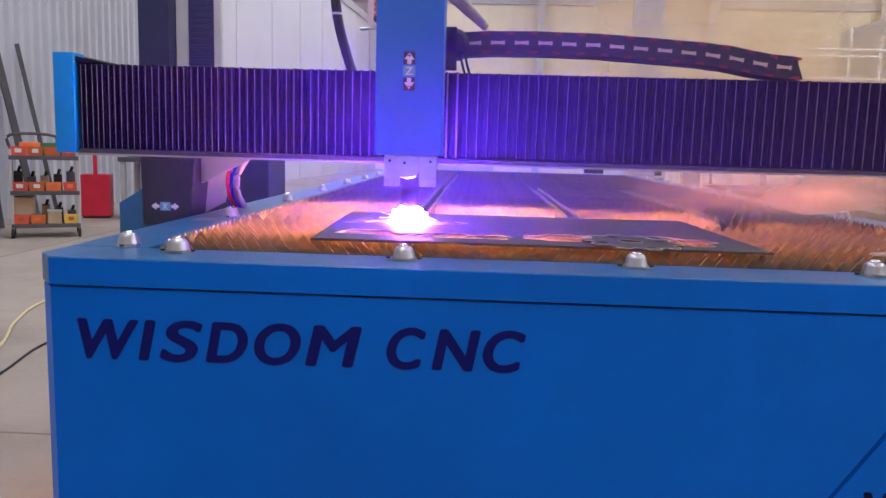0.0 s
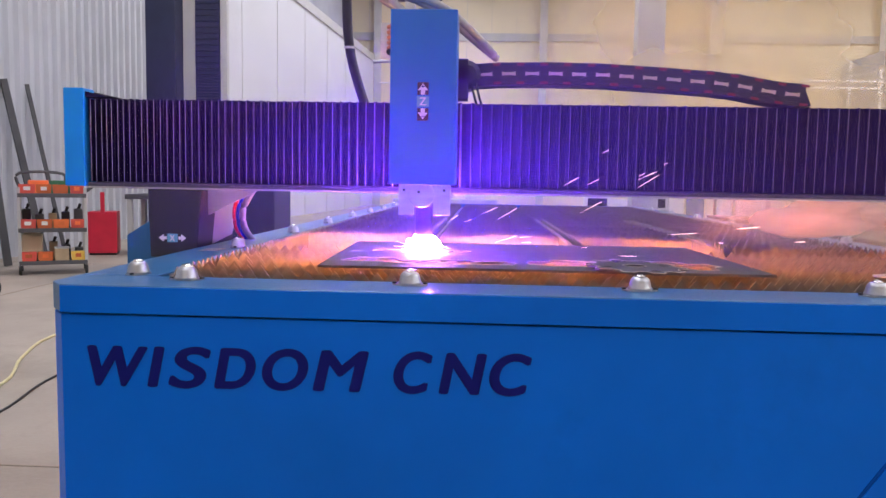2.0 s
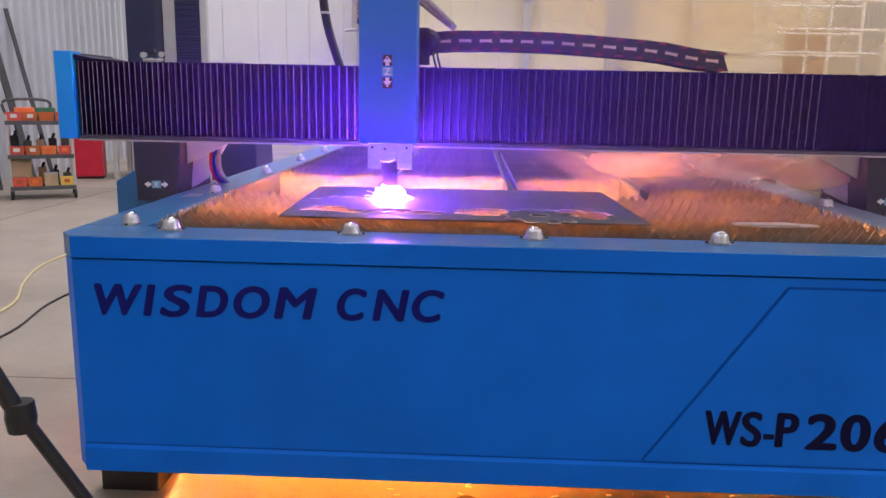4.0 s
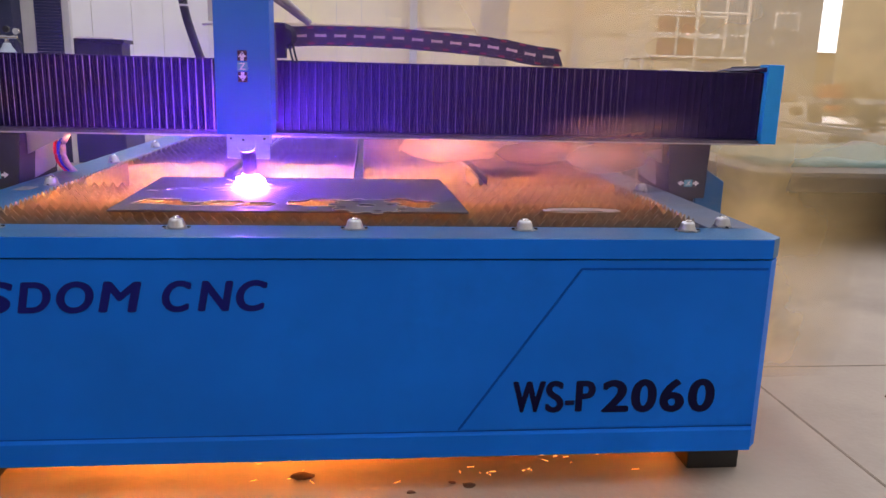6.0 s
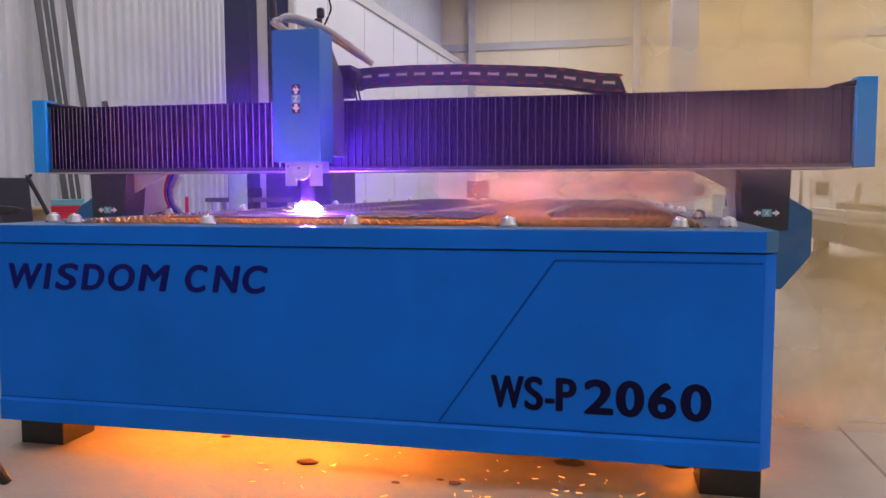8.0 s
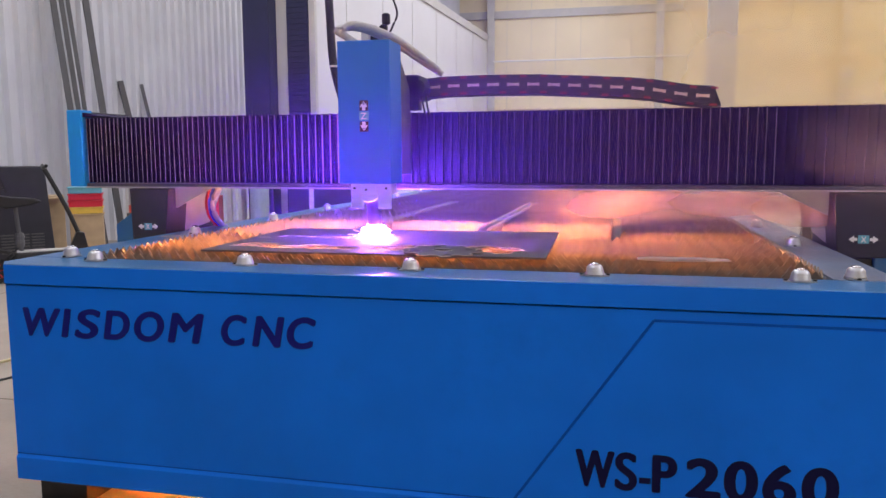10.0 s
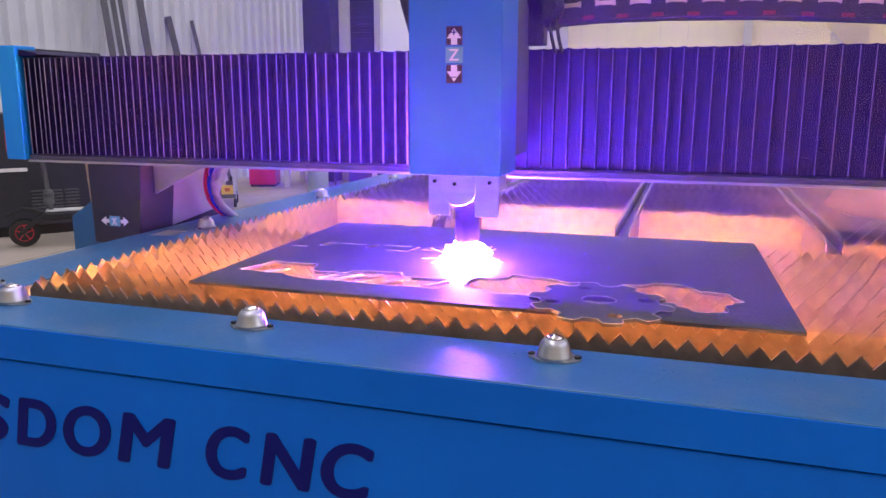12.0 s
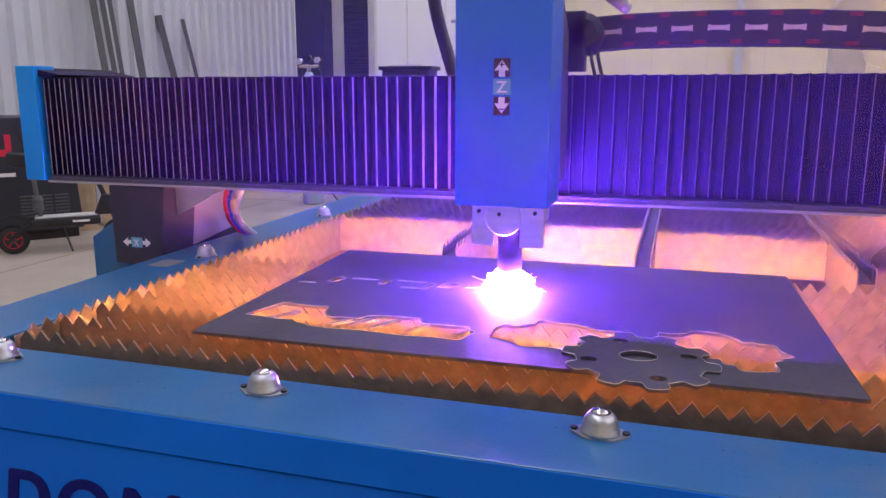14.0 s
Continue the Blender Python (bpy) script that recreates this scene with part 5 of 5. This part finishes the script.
    for x, y in ((-1.00, -0.24), (-1.95, -0.35), (-1.55, -0.95)):
        leg = part("leg", tube([(-1.5 + (x + 1.5) * 0.12, -0.5 + (y + 0.5) * 0.12, 1.1), (-1.5 + (x + 1.5) * 0.62, -0.5 + (y + 0.5) * 0.62, 0.42)], 0.021), BLACK, tp)
        part("lower_leg", tube([(-1.5 + (x + 1.5) * 0.6, -0.5 + (y + 0.5) * 0.6, 0.45), (x, y, 0.0)], 0.016), BLACK, leg)
        part("leg_clamp", lathe([(0.03, 0.39), (0.034, 0.42), (0.03, 0.46)], (-1.5 + (x + 1.5) * 0.62, -0.5 + (y + 0.5) * 0.62, 0), 12), BLACK, leg)
    part("centre_post", tube([(-1.5, -0.5, 0.7), (-1.5, -0.5, 1.4)], 0.014), BLACK, tp)
    part("collar", lathe([(0.05, 1.06), (0.06, 1.09), (0.05, 1.13)], (-1.5, -0.5, 0), 14), BLACK, tp)
    for x, y in ((-1.00, -0.24), (-1.95, -0.35), (-1.55, -0.95)):
        part("brace", tube([(-1.5, -0.5, 0.72), (-1.5 + (x + 1.5) * 0.6, -0.5 + (y + 0.5) * 0.6, 0.45)], 0.007), BLACK, tp)


furnishings()


# ---- smoke ----
def puff_mesh(name, material, seed):
    """A curved wisp round the origin, within one unit."""
    rng = random.Random(seed)
    bm = bmesh.new()
    for s in range(1):
        n, tilt = 12, Euler((rng.uniform(-0.3, 0.3) + math.pi / 2, 0, rng.uniform(-0.3, 0.3)))
        bend, off = rng.uniform(-0.06, 0.06), 0.0
        grid = []
        for i in range(n + 1):
            row = []
            for j in range(n + 1):
                u, v = 2 * i / n - 1, 2 * j / n - 1
                p = Vector((u, v, off + bend * (u * u - v * v) + 0.02 * noise.noise(Vector((u * 1.7, v * 1.7, seed + s)))))
                p.rotate(tilt)
                row.append(bm.verts.new(p))
            grid.append(row)
        for i in range(n):
            for j in range(n):
                if math.hypot((2 * i + 1) / n - 1, (2 * j + 1) / n - 1) > 0.98:
                    continue
                bm.faces.new((grid[i][j], grid[i + 1][j], grid[i + 1][j + 1], grid[i][j + 1]))
    me = mesh_of(name, bm, material)
    for p in me.polygons:
        p.use_smooth = True
    return me


PINK_PUFFS = [puff_mesh("smoke_wisp", SMOKE_PINK, k) for k in range(3)]
TAN_PUFFS = [puff_mesh("smoke_wisp", SMOKE_TAN, 7 + k) for k in range(3)]
PUFFS = []
ROLLING = []
GUSTS = []
VEIL_PUFFS = [puff_mesh("smoke_wisp", SMOKE_VEIL, 13 + k) for k in range(2)]


def smoke():
    rng = random.Random(21)
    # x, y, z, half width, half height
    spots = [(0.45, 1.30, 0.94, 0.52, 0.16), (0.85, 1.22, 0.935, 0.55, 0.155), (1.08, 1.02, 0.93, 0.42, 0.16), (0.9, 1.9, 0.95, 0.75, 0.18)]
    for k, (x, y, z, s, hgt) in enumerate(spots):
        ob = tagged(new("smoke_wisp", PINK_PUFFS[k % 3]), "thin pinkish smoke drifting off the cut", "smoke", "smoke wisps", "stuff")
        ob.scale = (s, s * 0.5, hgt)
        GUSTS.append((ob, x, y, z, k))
    for k, d in enumerate((0.0, 0.22)):
        ob = tagged(new("smoke_wisp", VEIL_PUFFS[k]), "thin violet grey smoke rolling past the beam end", "smoke", "smoke wisps", "stuff")
        ob.scale = (0.36, 0.16, 0.24 - 0.04 * k)
        ROLLING.append((ob, d))
    spots = [(1.66, 0.85, 0.26, 0.50, 0.44), (2.2, 1.9, 0.6, 1.0, 0.75), (3.7, 4.0, 1.5, 2.5, 1.6), (2.6, 6.5, 2.2, 2.6, 1.6), (2.6, 10.0, 3.6, 2.6, 2.2)]
    for k, (x, y, z, s, hgt) in enumerate(spots):
        ob = tagged(new("smoke_haze", TAN_PUFFS[k % 3]), "thin tan smoke haze hanging in the hall", "smoke", "smoke haze", "stuff")
        ob.scale = (s, s * 0.3, hgt)
        PUFFS.append((ob, x, y, z, rng.uniform(0.1, 0.3), rng.uniform(0.0, 0.1), k))


smoke()


# ---- slats, one by one ----
def slats():
    rng = random.Random(5)
    pitch, low = 0.0333, 0.66
    meshes = []
    for x0, x1 in ((-1.078, -0.567), (-0.523, -0.022), (0.022, 0.523), (0.567, 1.078), (-1.078, -0.0002), (0.0002, 1.078), (0.0, 0.999)):
        n = int((x1 - x0) / pitch)
        step = (x1 - x0) / n
        own = bmesh.new()
        floors = [0.7735 + rng.uniform(0, 0.002) for i in range(n + 1)]
        tips = [0.797 - rng.uniform(0, 0.003) for i in range(n)]
        sides = []
        for y in (-0.002, 0.002):
            sides.append(([own.verts.new((x0 + i * step, y, low)) for i in range(n + 1)], [own.verts.new((x0 + i * step, y, floors[i])) for i in range(n + 1)], [own.verts.new((x0 + (i + 0.5) * step, y, tips[i])) for i in range(n)]))
        for foot, dip, tip in sides:
            for i in range(n):
                own.faces.new((foot[i], foot[i + 1], dip[i + 1], dip[i]))
                own.faces.new((dip[i], dip[i + 1], tip[i]))
        (fa, da, ta), (fb, db, tb) = sides
        for i in range(n):
            own.faces.new((da[i], db[i], tb[i], ta[i])).material_index = 1
            own.faces.new((ta[i], tb[i], db[i + 1], da[i + 1])).material_index = 1
            own.faces.new((fa[i], fb[i], fb[i + 1], fa[i + 1]))
        for i in (0, n):
            own.faces.new((fa[i], da[i], db[i], fb[i]))
        meshes.append(mesh_of("slat", own, SLAT))
        meshes[-1].materials.append(SLAT_EDGE)
    ys = [0.232 + 0.1 * k for k in range(10)] + [1.66 + 0.1 * k for k in range(46)]
    for y in ys + [1.278 + 0.1 * k for k in range(4)]:
        for k, me in enumerate(meshes[:6]):
            if (1.22 < y < 1.65 and k < 3) or (y < 1.22) != (k > 3) or (k == 4 and y > 0.95) or (k == 5 and y > 1.06):
                continue
            placed("slat", me, bed, pose(rng.uniform(-0.0045, 0.0045), y + rng.uniform(-0.003, 0.003), 0, rng.uniform(-0.3, 0.3)))
    # toothed strips that run along the side walls and the dividers
    for j in range(6):
        for x in (-1.0815, 1.0815):
            placed("slat", meshes[6], bed, pose(x, 0.245 + j, 0.001, 0, 0, 90))
    for j in range(2):
        for x in (-0.545, 0.0, 0.545):
            for d in (-0.0212, 0.0212):
                placed("slat", meshes[6], bed, pose(x + d, 1.24 + j, 0.001, 0, 0, 90))


slats()


# ---- what moves ----
TRACK = [
    (0.0, 0.933, -0.546),
    (0.5, 0.964, -0.513),
    (1.0, 0.930, -0.481),
    (1.5, 0.913, -0.501),
    (2.0, 0.925, -0.519),
    (2.5, 0.898, -0.490),
    (5.0, 0.955, -0.455),
    (5.5, 0.999, -0.445),
    (6.0, 0.978, -0.390),
    (6.5, 0.916, -0.359),
    (7.0, 0.858, -0.354),
    (7.5, 0.811, -0.374),
    (8.0, 0.801, -0.346),
    (10.5, 0.942, -0.290),
    (11.0, 0.898, -0.265),
    (11.5, 0.849, -0.259),
    (12.0, 0.806, -0.275),
    (12.5, 0.798, -0.268),
    (13.0, 0.824, -0.253),
    (13.5, 0.866, -0.254),
    (14.0, 0.917, -0.255),
]
CAP_TO_HEAD = -0.293
# sparks that leave the cut: start time, flight in x, y, z, length
FLIGHTS = []
rng = random.Random(77)
for burst, count, reach in ((0.8, 6, 0.5), (1.0, 8, 0.6), (1.5, 14, 0.6), (1.8, 16, 0.7), (2.0, 5, 0.4), (2.5, 70, 0.6), (2.7, 24, 0.6), (6.8, 3, 0.9)):
    for k in range(count):
        low = k % 3 == 0
        run = reach * ((0.4 + 0.9 * rng.random()) if low else (0.25 + 0.6 * rng.random()))
        rise = rng.uniform(0.0, 0.10) if low else rng.uniform(0.35, 0.70)
        FLIGHTS.append((burst - rng.uniform(0.03, 0.15), run, rng.uniform(-0.08, 0.12) if burst < 6 else -0.36, run * rise if burst < 6 else 0.06, rng.uniform(0.015, 0.085)))
SPARKS = []
for t0, fx, fy, fz, size in FLIGHTS:
    streak = solo("flying_spark", lathe([(0.0002, -size / 2), (0.0004, -size / 4), (0.0007, size * 0.3), (0.0004, size / 2)], n=6), SPARK, "thin glowing spark thrown from the cut", "spark", "flying sparks")
    SPARKS.append((streak, t0, fx, fy, fz))


def motions():
    walk(gantry, [(t, pose(0, y, 0)) for t, y, x in TRACK])
    walk(head, [(t, pose(x, y + CAP_TO_HEAD, 0)) for t, y, x in TRACK])
    # two wisps roll round the end of the beam and drift away
    for ob, d in ROLLING:
        walk(ob, [(0, pose(0.75 - d, 1.5, 0.93)), (3.5, pose(0.95 - d, 1.4, 0.93, 5, 0, 10)), (5.3, pose(1.05 - d, 1.25, 0.90, 8, 0, 12)), (6.4, pose(1.22 - d, 0.62, 0.90, 6, 4, 10)), (7.0, pose(1.28 - d, 0.42, 0.97, 4, 4, 8)), (8.0, pose(1.42 - d * 1.6, 0.42, 1.08, 2, 6, 4)), (10.5, pose(1.72 - d, 0.6, 1.12, -4, 8, -4)), (14, pose(2.5 - d, 0.9, 1.5, -8, 4, -10))])
    for ob, t0, fx, fy, fz in SPARKS:
        near = min(TRACK, key=lambda r: abs(r[0] - t0))
        sx, sy = near[2], near[1] + CAP_TO_HEAD + 0.10
        turn = Vector((fx, fy, fz)).to_track_quat("Z", "Y").to_matrix().to_4x4()
        rest = Matrix.Translation((sx + fx * 1.3, sy + fy, 0.70)) @ turn
        rows = [(t, Matrix.Translation((sx + fx * f, sy + fy * f, z)) @ turn) for t, f, z in ((0, 0, 0.72), (t0 - 0.1, 0, 0.74), (t0, 0.05, 0.81), (t0 + 0.14, 1.0, 0.82 + fz), (t0 + 0.27, 1.25, 0.83 + fz * 0.9))]
        walk(ob, rows + [(t0 + 0.5, rest), (14, rest)])
    # smoke off the cut leans over the table in the middle of the clip, then blows off
    for ob, x, y, z, k in GUSTS:
        walk(ob, [(t, pose(x + dx, y + 0.02 * math.sin(t + k), z + dz + 0.012 * math.sin(1.3 * t + k), 4 * math.sin(0.5 * t + k), 5 * math.sin(0.4 * t + 2 * k), 6 * math.sin(0.3 * t + k))) for t, dx, dz in ((0, 0.50, -0.02), (2.5, 0.40, -0.02), (4.0, 0.12, 0.0), (5.0, 0.0, 0.0), (8.0, 0.0, 0.01), (10.5, 0.22, 0.0), (14, 0.42, 0.0))])
    for ob, x, y, z, vx, vz, k in PUFFS:
        walk(ob, [(t, pose(x + vx * (t / 14 - 0.5), y, z + vz * (t / 14 - 0.5) + 0.012 * math.sin(1.3 * t + k), 4 * math.sin(0.5 * t + k), 5 * math.sin(0.4 * t + 2 * k), 6 * math.sin(0.3 * t + k))) for t in (0, 2, 4, 6, 8, 10, 12, 14)])


motions()
